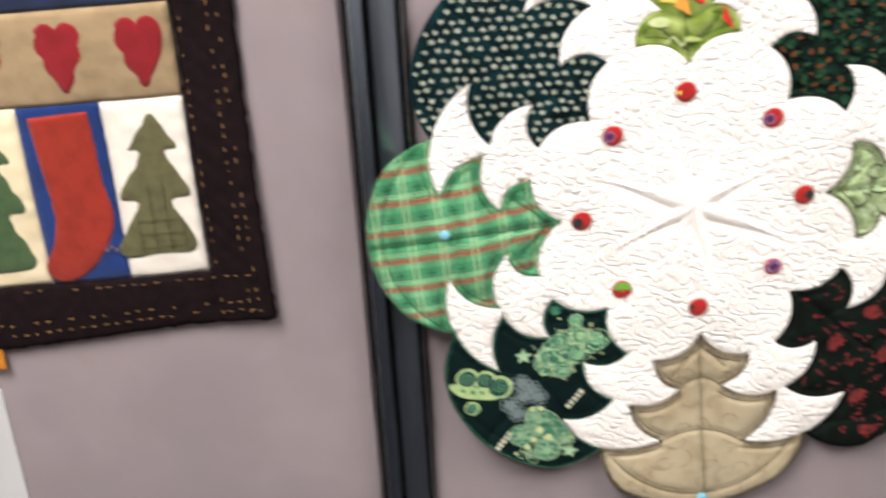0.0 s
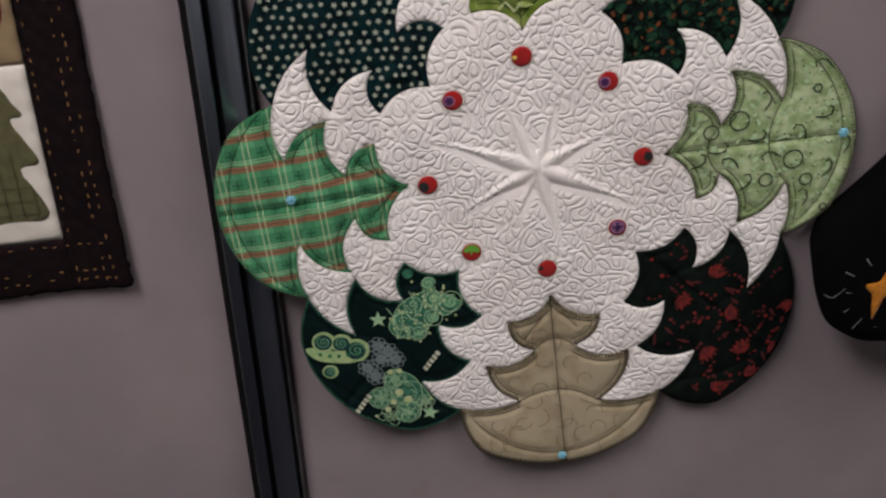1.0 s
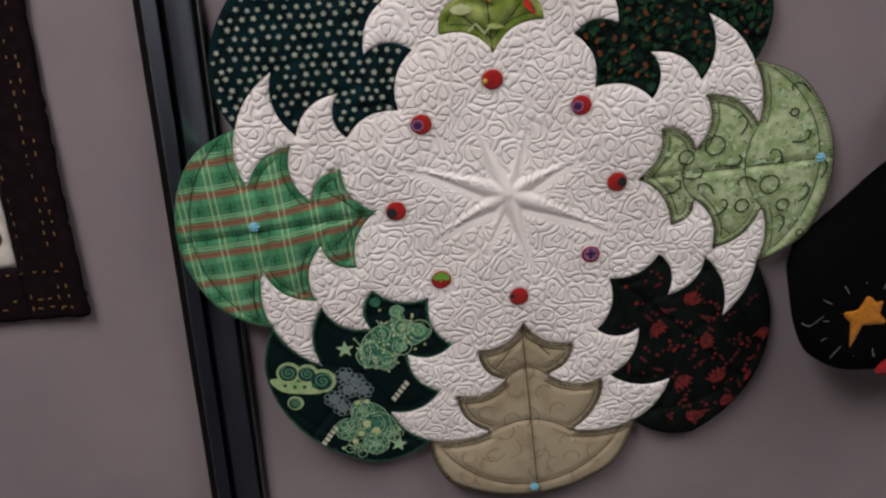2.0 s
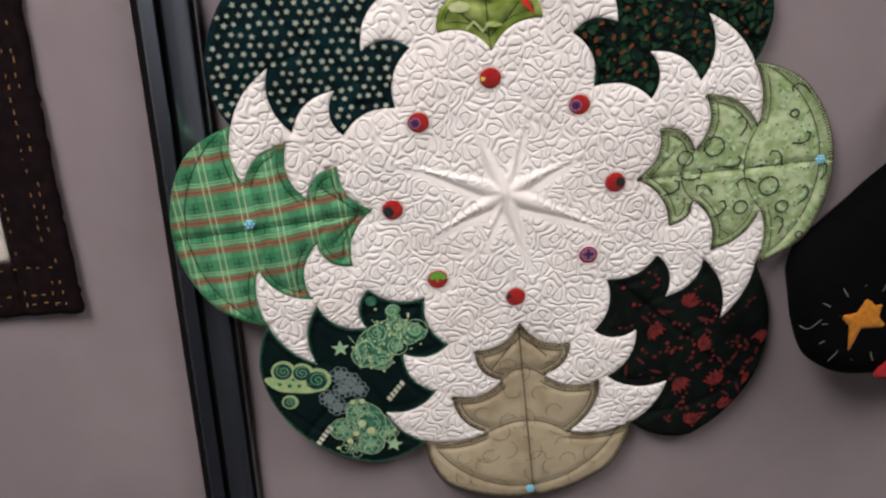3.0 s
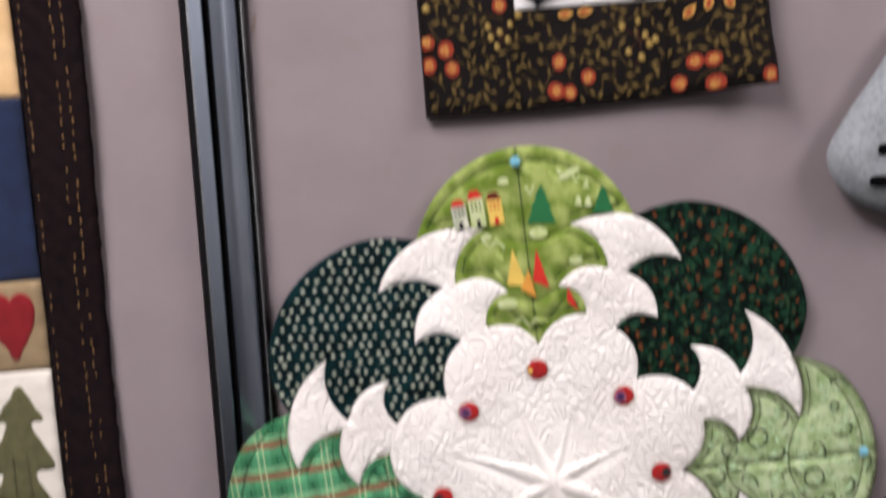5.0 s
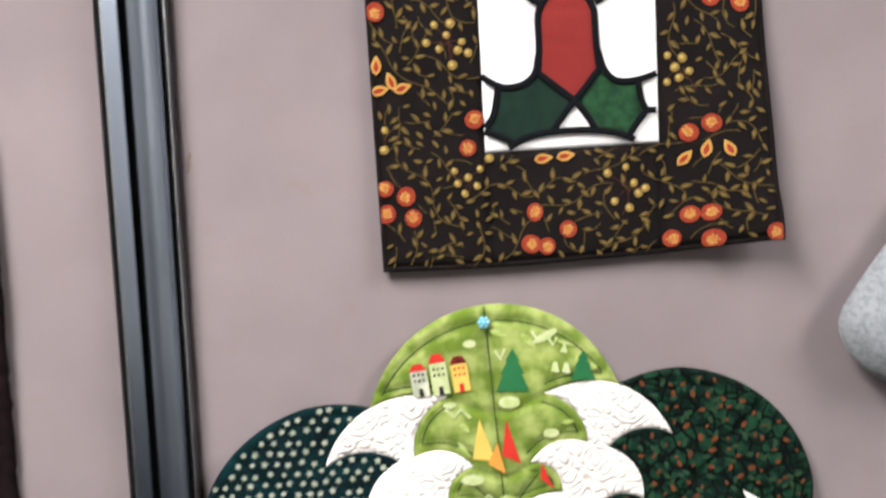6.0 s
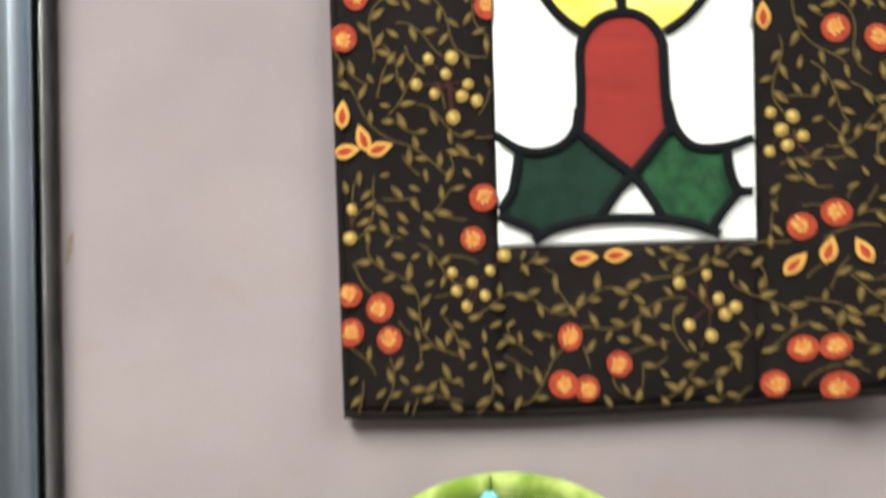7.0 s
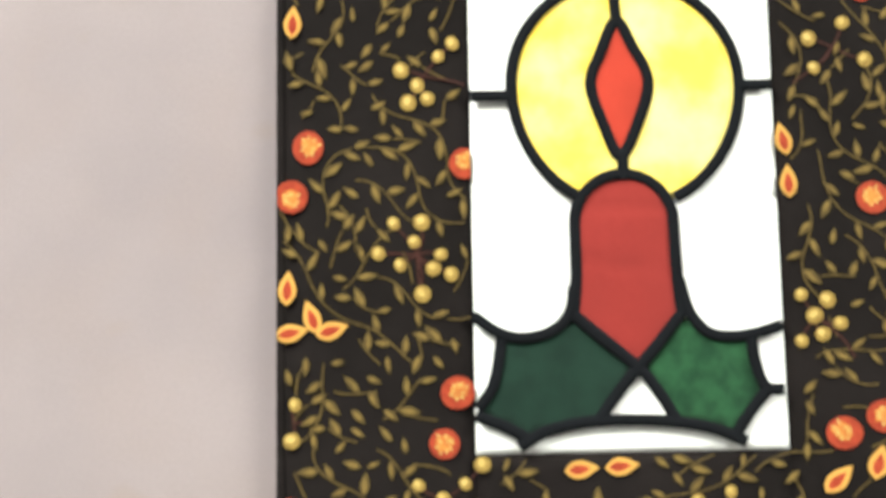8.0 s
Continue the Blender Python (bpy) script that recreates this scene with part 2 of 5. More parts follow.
NAVY = cotton("navy_cotton", (0.014, 0.022, 0.055), (0.010, 0.014, 0.030), 50.0, 0.7)
ROYAL = cotton("royal_blue_cotton", (0.009, 0.028, 0.120), (0.008, 0.020, 0.080), 50.0, 0.7)
CREAM = cotton("cream_cotton", (0.58, 0.50, 0.34), (0.50, 0.42, 0.27), 40.0, 0.7)
IVORY = cotton("ivory_cotton", (0.62, 0.58, 0.51), (0.53, 0.48, 0.42), 40.0, 0.7)
HEART_RED = cotton("heart_red_cotton", (0.19, 0.011, 0.015), (0.135, 0.008, 0.010), 60.0, 0.7)
SOCK_RED = cotton("rust_red_cotton", (0.23, 0.022, 0.012), (0.15, 0.014, 0.008), 60.0, 0.7)
MOSS = cotton("moss_plaid_cotton", (0.092, 0.088, 0.040), (0.060, 0.058, 0.026), 90.0, 0.8)
FOREST = cotton("forest_cotton", (0.05, 0.085, 0.035), (0.03, 0.06, 0.025), 90.0, 0.8)
BLACK_FELT = felt("black_felt", (0.0012, 0.0011, 0.0013), 0.2, 0.0)
ORANGE_FELT = felt("orange_felt", (0.46, 0.17, 0.015))
RED_FELT = felt("red_felt", (0.30, 0.015, 0.018))
GREY_FLEECE = felt("grey_fleece", (0.27, 0.285, 0.30), 0.6)
PALE_THREAD = painted("pale_thread", (0.22, 0.22, 0.21), 0.7)
PAPER = painted("white_paper", (0.80, 0.80, 0.79), 0.7, 0.0, 12.0, 0.03, 0.02)
CARPET = painted("charcoal_carpet", (0.022, 0.021, 0.023), 1.0, 0.0, 180.0, 0.5, 0.6)
PLASTER = painted("painted_plaster", (0.70, 0.69, 0.67), 0.85, 0.0, 7.0, 0.05, 0.1)
TILE_WHITE = painted("ceiling_board", (0.74, 0.74, 0.72), 0.9, 0.0, 130.0, 0.15, 0.4)
LAMP_METAL = painted("white_enamel", (0.78, 0.78, 0.77), 0.4)
diffuser_nodes = Nodes("lamp_diffuser", 0.5)
diffuser_nodes.bsdf.inputs["Emission Color"].default_value = (1.0, 0.95, 0.9, 1)
diffuser_nodes.bsdf.inputs["Emission Strength"].default_value = 4.0
DIFFUSER = diffuser_nodes.colour((0.8, 0.8, 0.8))


# ---- building helpers ----
def thing(name, place, label, category, group="", kind=""):
    ob = new(name)
    ob.empty_display_size = 0.02
    ob.location = place
    return tagged(ob, label, category, group, kind)


def part(name, bm, material, parent=None, label="", smooth=True, attr=None):
    mesh = bpy.data.meshes.new(name)
    bm.to_mesh(mesh)
    bm.free()
    mesh.materials.append(material)
    if smooth:
        mesh.polygons.foreach_set("use_smooth", [True] * len(mesh.polygons))
    if attr:
        layer = mesh.attributes.new(attr[0], "FLOAT", "POINT")
        layer.data.foreach_set("value", attr[1])
    ob = new(name, mesh)
    ob.parent = parent
    return tagged(ob, label) if label else ob


def arc(a, b, bulge, n=10):
    """Points from a to b (b left out) on an arc that bows by bulge to the left of the way."""
    ax, ay, bx, by = *a, *b
    mx, my, dx, dy = (ax + bx) / 2, (ay + by) / 2, bx - ax, by - ay
    out = []
    for i in range(n):
        t = i / n
        k = 4 * t * (1 - t) * bulge / max(math.hypot(dx, dy), 1e-9)
        out.append((ax + dx * t - dy * k, ay + dy * t + dx * k))
    return out


def smooth_line(points, n=8, closed=False):
    """Catmull-Rom curve through a few points."""
    p = list(points)
    q = [p[-1]] + p + [p[0], p[1]] if closed else [p[0]] + p + [p[-1]]
    out = []
    for i in range(len(q) - 3):
        p0, p1, p2, p3 = (np.array(v) for v in q[i:i + 4])
        for k in range(n):
            t = k / n
            out.append(tuple(0.5 * (2 * p1 + (p2 - p0) * t + (2 * p0 - 5 * p1 + 4 * p2 - p3) * t * t + (3 * p1 - p0 - 3 * p2 + p3) * t ** 3)))
    if not closed:
        out.append(tuple(p[-1]))
    return out


def densify(outline, step):
    out = []
    for i, a in enumerate(outline):
        b = outline[(i + 1) % len(outline)]
        m = max(1, int(round(math.dist(a, b) / step)))
        out += [(a[0] + (b[0] - a[0]) * k / m, a[1] + (b[1] - a[1]) * k / m) for k in range(m)]
    return out


def edge_distance(points, line, closed=True):
    """Distance of each point from a polyline."""
    p, a = np.asarray(points, float), np.asarray(line, float)
    b = np.roll(a, -1, axis=0)
    if not closed:
        a, b = a[:-1], b[:-1]
    best = np.full(len(p), 1e9)
    for s, e in zip(a, b):
        d = e - s
        t = np.clip(((p - s) @ d) / max(d @ d, 1e-12), 0, 1)
        best = np.minimum(best, np.hypot(*(p - s - t[:, None] * d).T))
    return best


def inside(points, outline):
    p, a = np.asarray(points, float), np.asarray(outline, float)
    b = np.roll(a, -1, axis=0)
    hit = np.zeros(len(p), bool)
    for s, e in zip(a, b):
        cross = (s[1] > p[:, 1]) != (e[1] > p[:, 1])
        if abs(e[1] - s[1]) > 1e-12:
            hit ^= cross & (p[:, 0] < (e[0] - s[0]) * (p[:, 1] - s[1]) / (e[1] - s[1]) + s[0])
    return hit


def padded(outline, surface, thick, step=0.004, swell=0.0015, roll=0.003, relief=None, ragged=0.0):
    """A stuffed cloth piece: outline in wall metres, a rounded rim, a real back, mapped on to a hanging surface."""
    line = densify(outline, step)
    if ragged:
        line = [(x + random.gauss(0, ragged), z + random.gauss(0, ragged)) for x, z in line]
    lo, hi = np.min(line, axis=0), np.max(line, axis=0)
    gx, gz = np.meshgrid(np.arange(lo[0], hi[0], step), np.arange(lo[1], hi[1], step * 0.87))
    gx = gx + (np.arange(gx.shape[0]) % 2)[:, None] * step / 2
    grid = np.column_stack([gx.ravel(), gz.ravel()])
    grid = grid[inside(grid, line)]
    grid = grid[edge_distance(grid, line) > step * 0.55] if len(grid) else grid
    rim = [np.array(line)]
    pts = [Vector(v) for v in line] + [Vector(v) for v in grid]
    verts, _, faces, *_ = delaunay_2d_cdt(pts, [], [list(range(len(line)))], 1, 1e-7)
    uv = np.array([tuple(v) for v in verts])
    far = edge_distance(uv, line)
    height = swell * (1 - np.exp(-far / 0.012)) - roll * 0.45 * np.exp(-(far / roll) ** 2)
    if relief is not None:
        height = height + relief(uv, far)
    bm = bmesh.new()
    vs = [bm.verts.new((u, v, h)) for (u, v), h in zip(uv, height)]
    for f in faces:
        try:
            bm.faces.new([vs[i] for i in f])
        except ValueError:
            pass
    bmesh.ops.recalc_face_normals(bm, faces=bm.faces)
    if bm.faces and sum(f.normal.z for f in bm.faces) < 0:
        bmesh.ops.reverse_faces(bm, faces=bm.faces)
    loose = [v for v in bm.verts if not v.link_faces]
    bmesh.ops.delete(bm, geom=loose, context="VERTS")
    edges = [e for e in bm.edges if len(e.link_faces) == 1]
    made = bmesh.ops.extrude_edge_only(bm, edges=edges)["geom"]
    low = [v for v in made if isinstance(v, bmesh.types.BMVert)]
    for v in low:
        v.co.z = -thick
    for v in bm.verts:
        v.co = surface(*v.co)
    bm.normal_update()
    return bm


def flat_shapes(shapes, surface, lift=0.0006, thick=0.0004):
    """Thin inked or sewn-on shapes that follow a hanging surface."""
    bm = bmesh.new()
    for shape in shapes:
        top = [bm.verts.new(surface(u, v, lift)) for u, v in shape]
        try:
            f = bm.faces.new(top)
        except ValueError:
            continue
        f.normal_update()
    bm.normal_update()
    bad = [f for f in bm.faces if f.normal.y > 0]
    bmesh.ops.reverse_faces(bm, faces=bad)
    bmesh.ops.triangulate(bm, faces=[f for f in bm.faces if len(f.verts) > 4])
    return bm


def ribbon(points, surface, width, lift=0.0006, rise=0.0, closed=False, taper=False, bm=None):
    """A strip along a line; with rise it is a rounded tape."""
    bm = bm or bmesh.new()
    p = np.array(points)
    n = len(p)
    rows = []
    for i in range(n):
        a, b = (p[i - 1], p[(i + 1) % n]) if closed else (p[max(i - 1, 0)], p[min(i + 1, n - 1)])
        d = b - a
        d = d / max(np.hypot(*d), 1e-9)
        side = np.array([-d[1], d[0]])
        w = width * (1 - 0.75 * i / (n - 1) if taper else 1) / 2
        steps = (-1, -0.8, -0.35, 0.35, 0.8, 1) if rise else (-1, 1)
        rows.append([bm.verts.new(surface(*(p[i] + side * w * k), lift + rise * (1 - k ** 4))) for k in steps])
    last = n if closed else n - 1
    for i in range(last):
        r, s = rows[i], rows[(i + 1) % n]
        for k in range(len(r) - 1):
            f = bm.faces.new((r[k], s[k], s[k + 1], r[k + 1]))
            f.normal_update()
            if f.normal.y > 0:
                f.normal_flip()
    return bm


def disc(cx, cz, r, n=14, squash=1.0, turn=0.0):
    c, s = math.cos(turn), math.sin(turn)
    return [(cx + r * math.cos(a) * c - r * squash * math.sin(a) * s, cz + r * math.cos(a) * s + r * squash * math.sin(a) * c) for a in [2 * math.pi * k / n for k in range(n)]]


def star(cx, cz, r, inner=0.42, points=5, turn=0.0):
    return [(cx + (r if k % 2 == 0 else r * inner) * math.cos(turn + math.pi * k / points), cz + (r if k % 2 == 0 else r * inner) * math.sin(turn + math.pi * k / points)) for k in range(2 * points)]


def leaf(cx, cz, length, width, turn, n=5):
    c, s = math.cos(turn), math.sin(turn)
    side = [(length * k / n, width / 2 * math.sin(math.pi * (k / n) ** 0.8)) for k in range(n + 1)]
    pts = side + [(a, -b) for a, b in side[-2:0:-1]]
    return [(cx + a * c - b * s, cz + a * s + b * c) for a, b in pts]


def box(bm, x0, x1, y0, y1, z0, z1, bevel=0.0):
    made = bmesh.ops.create_cube(bm, size=1.0, matrix=Matrix.LocRotScale(((x0 + x1) / 2, (y0 + y1) / 2, (z0 + z1) / 2), None, (x1 - x0, y1 - y0, z1 - z0)))
    if bevel:
        edges = list({e for v in made["verts"] for e in v.link_edges})
        bmesh.ops.bevel(bm, geom=edges, offset=bevel, segments=2, affect="EDGES")
    return bm


def dome(cx, cz, r, surface, height, rings=4, n=18, lift=0.0):
    bm = bmesh.new()
    mid = bm.verts.new(surface(cx, cz, lift + height))
    prev = None
    for k in range(1, rings + 1):
        a = math.pi / 2 * k / rings
        ring = [bm.verts.new(surface(cx + r * math.sin(a) * math.cos(q), cz + r * math.sin(a) * math.sin(q), lift + height * math.cos(a))) for q in [2 * math.pi * i / n for i in range(n)]]
        for i in range(n):
            j = (i + 1) % n
            if prev:
                bm.faces.new((prev[i], ring[i], ring[j], prev[j]))
            else:
                bm.faces.new((mid, ring[i], ring[j]))
        prev = ring
    skirt = [bm.verts.new(surface(cx + r * math.cos(q), cz + r * math.sin(q), lift - 0.0012)) for q in [2 * math.pi * i / n for i in range(n)]]
    for i in range(n):
        bm.faces.new((prev[i], skirt[i], skirt[(i + 1) % n], prev[(i + 1) % n]))
    bmesh.ops.recalc_face_normals(bm, faces=bm.faces)
    return bm


# ---- the room ----
FLOOR = part("floor", box(bmesh.new(), -3.2, 4.0, -4.0, 3.2, -0.05, 0.0), CARPET, None, smooth=False)
tagged(FLOOR, "dark charcoal office carpet floor", "floor", kind="structure")
CEILING = part("ceiling", box(bmesh.new(), -3.2, 4.0, -4.0, 3.2, 2.70, 2.78), TILE_WHITE, None, smooth=False)
tagged(CEILING, "white mineral board office ceiling", "ceiling", kind="structure")
for wall_name, x0, x1, y0, y1 in (("wall_north", -3.3, 4.1, 3.2, 3.3), ("wall_south", -3.3, 4.1, -4.1, -4.0), ("wall_west", -3.3, -3.2, -4.0, 3.2), ("wall_east", 4.0, 4.1, -4.0, 3.2)):
    tagged(part(wall_name, box(bmesh.new(), x0, x1, y0, y1, 0.0, 2.70), PLASTER, None, smooth=False), "plain pale plaster wall of the room", "wall", kind="structure")
for lx, ly, power in LAMPS:
    fixture = thing("ceiling_light", (lx, ly, 2.70), "unseen white recessed office ceiling light with glowing diffuser, placed for its light", "ceiling light", "ceiling lights")
    bm = bmesh.new()
    for x0, x1, y0, y1 in ((-0.31, -0.28, -0.61, 0.61), (0.28, 0.31, -0.61, 0.61), (-0.28, 0.28, -0.61, -0.58), (-0.28, 0.28, 0.58, 0.61)):
        box(bm, x0, x1, y0, y1, -0.035, 0.0, 0.003)
    part("frame", bm, LAMP_METAL, fixture, smooth=False)
    part("diffuser", box(bmesh.new(), -0.278, 0.278, -0.578, 0.578, -0.022, -0.002), DIFFUSER, fixture, "glowing white diffuser", smooth=False)

# ---- the partition: two fabric panels and the metal post between them ----
POST_L, POST_R = -0.0662, -0.0188


def fabric_panel(name, x0, x1):
    bm = box(bmesh.new(), x0, x1, WALL, WALL + 0.055, 0.06, 2.05, 0.004)
    return tagged(part(name, bm, PANEL_CLOTH, None, smooth=False), "mauve-grey fabric covered office partition panel", "partition panel", "partition panels", "structure")


fabric_panel("wall_panel_1", -1.30, POST_L + 0.001)
fabric_panel("wall_panel_2", POST_R - 0.001, 1.20)


def extruded(profile, top):
    bm = bmesh.new()
    rows = [[bm.verts.new((x, y, z)) for x, y in profile] for z in (0.0, top)]
    for i in range(len(profile) - 1):
        bm.faces.new((rows[0][i], rows[0][i + 1], rows[1][i + 1], rows[1][i]))
    bm.faces.new(rows[1])
    bmesh.ops.recalc_face_normals(bm, faces=bm.faces)
    return bm


def post(x0, x1):
    """Extruded post: a dark strip for its shadow, a flat strip with a bright edge for a glint, a dark groove, a hollow
    channel, a dark slot and a thin lip.
    """
    ob = thing("partition_post", ((x0 + x1) / 2, WALL, 0.0), "grey anodised metal post between fabric partition panels", "post", "partition posts")
    a = -(x1 - x0) / 2
    strip = [(a + 0.0058, 0.0), (a + 0.0058, -0.0158), (a + 0.0063, -0.0170), (a + 0.0070, -0.0174), (a + 0.0165, -0.0174), (a + 0.0171, -0.0168), (a + 0.0174, 0.0)]
    part("strip", extruded(strip, 2.06), ALUMINIUM, ob, "flat grey metal strip", smooth=False)
    # highlight along the strip's bevel, made as a sliver of lighter metal
    part("glint_edge", box(bmesh.new(), a + 0.0057, a + 0.0067, -0.0176, -0.0160, 0.0, 2.059, 0.0003), BRIGHT_METAL, ob, "bright edge in place of a glint", smooth=False)
    hollow = [(a + 0.0222, 0.0), (a + 0.0222, -0.0140), (a + 0.0228, -0.0148)]
    hollow += [(a + 0.0228 + 0.0186 * k / 10, -0.0148 + 0.0042 * math.sin(math.pi * k / 10) ** 0.8) for k in range(1, 10)]
    hollow += [(a + 0.0414, -0.0148), (a + 0.0422, -0.0140), (a + 0.0424, 0.0)]
    part("channel", extruded(hollow, 2.06), CHANNEL_METAL, ob, "hollow grey metal channel", smooth=False)
    part("lip", box(bmesh.new(), a + 0.0462, a + 0.0470, -0.0138, 0.01, 0.0, 2.058, 0.0003), BRIGHT_METAL, ob, "thin bright metal lip", smooth=False)
    # the first box is a black strip standing for the shadow beside the post
    for words, u0, u1, depth in (("black rubber edge seal", 0.0002, 0.0056, 0.0105), ("black recessed groove", 0.0175, 0.0221, 0.0090), ("black recessed slot", 0.0425, 0.0461, 0.0100)):
        part("seal" if "seal" in words else "groove", box(bmesh.new(), a + u0, a + u1, -depth, 0.02, 0.0, 2.055, 0.001), GROOVE, ob, words, smooth=False)
    return ob


post(POST_L, POST_R)
post(-1.3495, -1.3012)
post(1.2012, 1.2495)


def scuff(x, z, length, width, turn):
    """A thin brown rub mark on the partition cloth."""
    bm = bmesh.new()
    ring = [bm.verts.new((x + length / 2 * math.cos(a) * math.cos(turn) - width / 2 * math.sin(a) * math.sin(turn), WALL - 0.0005, z + length / 2 * math.cos(a) * math.sin(turn) + width / 2 * math.sin(a) * math.cos(turn))) for a in [2 * math.pi * k / 12 for k in range(12)]]
    bm.faces.new(ring)
    bm.normal_update()
    return tagged(part("scuff_mark", bm, cotton("scuff_brown", (0.17, 0.12, 0.085), (0.21, 0.165, 0.14), 300.0, 1.0), None, smooth=False), "faint brown rub mark on the partition cloth", "mark", kind="structure")


scuff(-0.0120, 1.5525, 0.016, 0.0022, radians(80))

# ---- the round table topper with eight trees ----
TOP_X, TOP_Z = 0.2138, 1.1588
AXES = (2.6, 50.4, 95.0, 138.3, 184.7, 230.8, 274.4, 316.9)  # directions of the eight trees
# each tree as sewn and hung: length near the tip, length at the rim, width
STRETCH = ((1.0, 1.002, 1.0), (1.05, 0.995, 0.94), (1.10, 1.040, 0.90), (1.08, 0.997, 0.945), (1.0, 1.0, 1.03), (1.072, 1.058, 0.98), (1.15, 1.137, 0.965), (1.10, 1.095, 0.993))
SKEW = (0.04, 0.0, 0.0, 0.0, 0.0, -0.12, 0.0, 0.26)  # rims that droop to one side
MEETS = (0.2275, 0.2385, 0.2411, 0.2315, 0.2355, 0.2550, 0.2660, 0.2343)  # where neighbouring lobes meet


def smoothstep(a, b, x):
    t = min(1.0, max(0.0, (x - a) / (b - a)))
    return t * t * (3 - 2 * t)


def topper_surface(x, z, h):
    off = 0.0125 + 0.0160 * smoothstep(0.11, -0.005, x) + 0.0018 * math.sin(31 * x + 4) * math.sin(27 * z) + 0.003 * smoothstep(0.93, 0.86, z)
    off += h
    return Vector((x + (0.10 - x) * off / 0.88 - TOP_X, -off, z + (1.545 - z) * off / 0.88 - TOP_Z))


RIM_C, RIM_R = 0.162, 0.1166


def spot(i, r, s):
    """A point of tree i, r along its axis and s across it, on the wall."""
    near, far, wide = STRETCH[i]
    r, s = r * (near + (far - near) * (r - 0.11) / 0.1686), s * wide
    c, q = math.cos(radians(AXES[i])), math.sin(radians(AXES[i]))
    return TOP_X + r * c - s * q, TOP_Z + r * q + s * c


# the eight trees as cut, in millimetres along the axis and out from it: tip, then corner, notch, corner, notch of each edge
CUTS = []


def cut(tip, ahead, behind):
    CUTS.append({1: ahead, -1: behind, 0: tip})


cut((111, 0), ((131, 43), (160, 20.5), (168.5, 68.5), (213, 36.5)), ((138.5, 46), (158, 23.5), (175.5, 73.5), (218, 39)))
cut((114, 1), ((138, 43.5), (165, 20), (180, 66), (216, 36)), ((134.5, 44.5), (163.5, 17), (170, 67), (214.5, 34)))
cut((123.5, -1), ((144, 40), (171, 19), (183.5, 61.5), (226, 33)), ((144.5, 43), (170, 22), (179.5, 65), (220.5, 36.5)))
cut((119, -1.5), ((138, 42.5), (166.5, 17), (171, 66), (218.5, 35)), ((142, 47), (169.5, 21), (182, 72), (220.5, 35.5)))
cut((112, -2), ((136, 47), (162.5, 21.5), (175, 73), (215, 38)), ((135, 44.5), (163.5, 19.5), (172, 70.5), (212.5, 40)))
cut((117.5, 3.5), ((143.5, 49), (173.5, 22), (188.5, 69.5), (231.5, 45.5)), ((138.5, 41.5), (171, 20), (177, 68), (225, 35)))
cut((126.5, 2), ((154, 44.5), (182.5, 18), (197, 69), (248.5, 36.5)), ((149, 40.5), (182.5, 19), (192.5, 65), (237, 37.5)))
cut((124.5, -4), ((142, 41), (177.5, 17), (176.5, 64.5), (232.5, 33.5)), ((151.5, 48), (181, 23.5), (195, 74.5), (242, 43.5)))


def sewn(i, sign, k):
    """Corner or notch k (0 to 3, from the tip outwards) of one edge of tree i; sign 0 is the tip."""
    r, s = CUTS[i][sign][k] if sign else CUTS[i][0]
    c, q = math.cos(radians(AXES[i])), math.sin(radians(AXES[i]))
    r, s = r / 1000, s / 1000 * (sign or 1)
    return TOP_X + r * c - s * q, TOP_Z + r * q + s * c


def meeting(i):
    a = AXES[i] + ((AXES[(i + 1) % 8] - AXES[i]) % 360) / 2
    return TOP_X + MEETS[i] * math.cos(radians(a)), TOP_Z + MEETS[i] * math.sin(radians(a))


def tree_side(i, sign):
    """One edge of a tree from where two lobes meet to the tip."""
    p = [meeting(i if sign > 0 else i - 1)] + [sewn(i, sign, k) for k in (3, 2, 1, 0)] + [sewn(i, 0, 0)]
    out = []
    for a, b, bow in zip(p, p[1:], (0.0055, -0.0085, 0.0085, -0.0075, 0.0080)):
        out += arc(a, b, bow * sign, 9)
    return out + [p[-1]]


def rim_arc(i):
    """The round outer edge of a lobe, from one meeting point to the other."""
    cx, cz = spot(i, RIM_C, 0.0)
    top = math.dist((cx, cz), spot(i, RIM_C + RIM_R, 0.0))
    (ax, az), (bx, bz) = meeting(i), meeting(i - 1)
    a0, a1 = math.atan2(az - cz, ax - cx), math.atan2(bz - cz, bx - cx)
    while a1 > a0:
        a1 -= 2 * math.pi
    r0, r1 = math.hypot(az - cz, ax - cx), math.hypot(bz - cz, bx - cx)
    out = []
    for k in range(1, 30):
        t = k / 30
        r = r0 + (r1 - r0) * t
        full = top * (1 - SKEW[i] * math.sin(a0 + (a1 - a0) * t - radians(AXES[i])))
        bulge = 4 * t * (1 - t)
        r += (full - r) * (bulge ** 1.32 if i == 2 else min(1.0, bulge * 1.6))
        out.append((cx + r * math.cos(a0 + (a1 - a0) * t), cz + r * math.sin(a0 + (a1 - a0) * t)))
    return out


topper = thing("table_topper", (TOP_X, WALL, TOP_Z), "round quilted table topper, eight print trees round a white centre", "table topper")
TREES = []
WHITE_LINE = []
for i in range(8):
    right, left = tree_side(i, -1), tree_side(i, 1)
    WHITE_LINE += right + left[-2:0:-1]
    TREES.append(right[:-1] + left[::-1] + rim_arc(i))


def fits(points, line, margin):
    return inside(points, line) & (edge_distance(points, line) > margin)


DART_REACH = (0.070, 0.058, 0.068, 0.098, 0.072, 0.050, 0.068, 0.092)
DART_HALF = (0.0082, 0.0058, 0.0084, 0.0086, 0.0080, 0.0046, 0.0082, 0.0088)
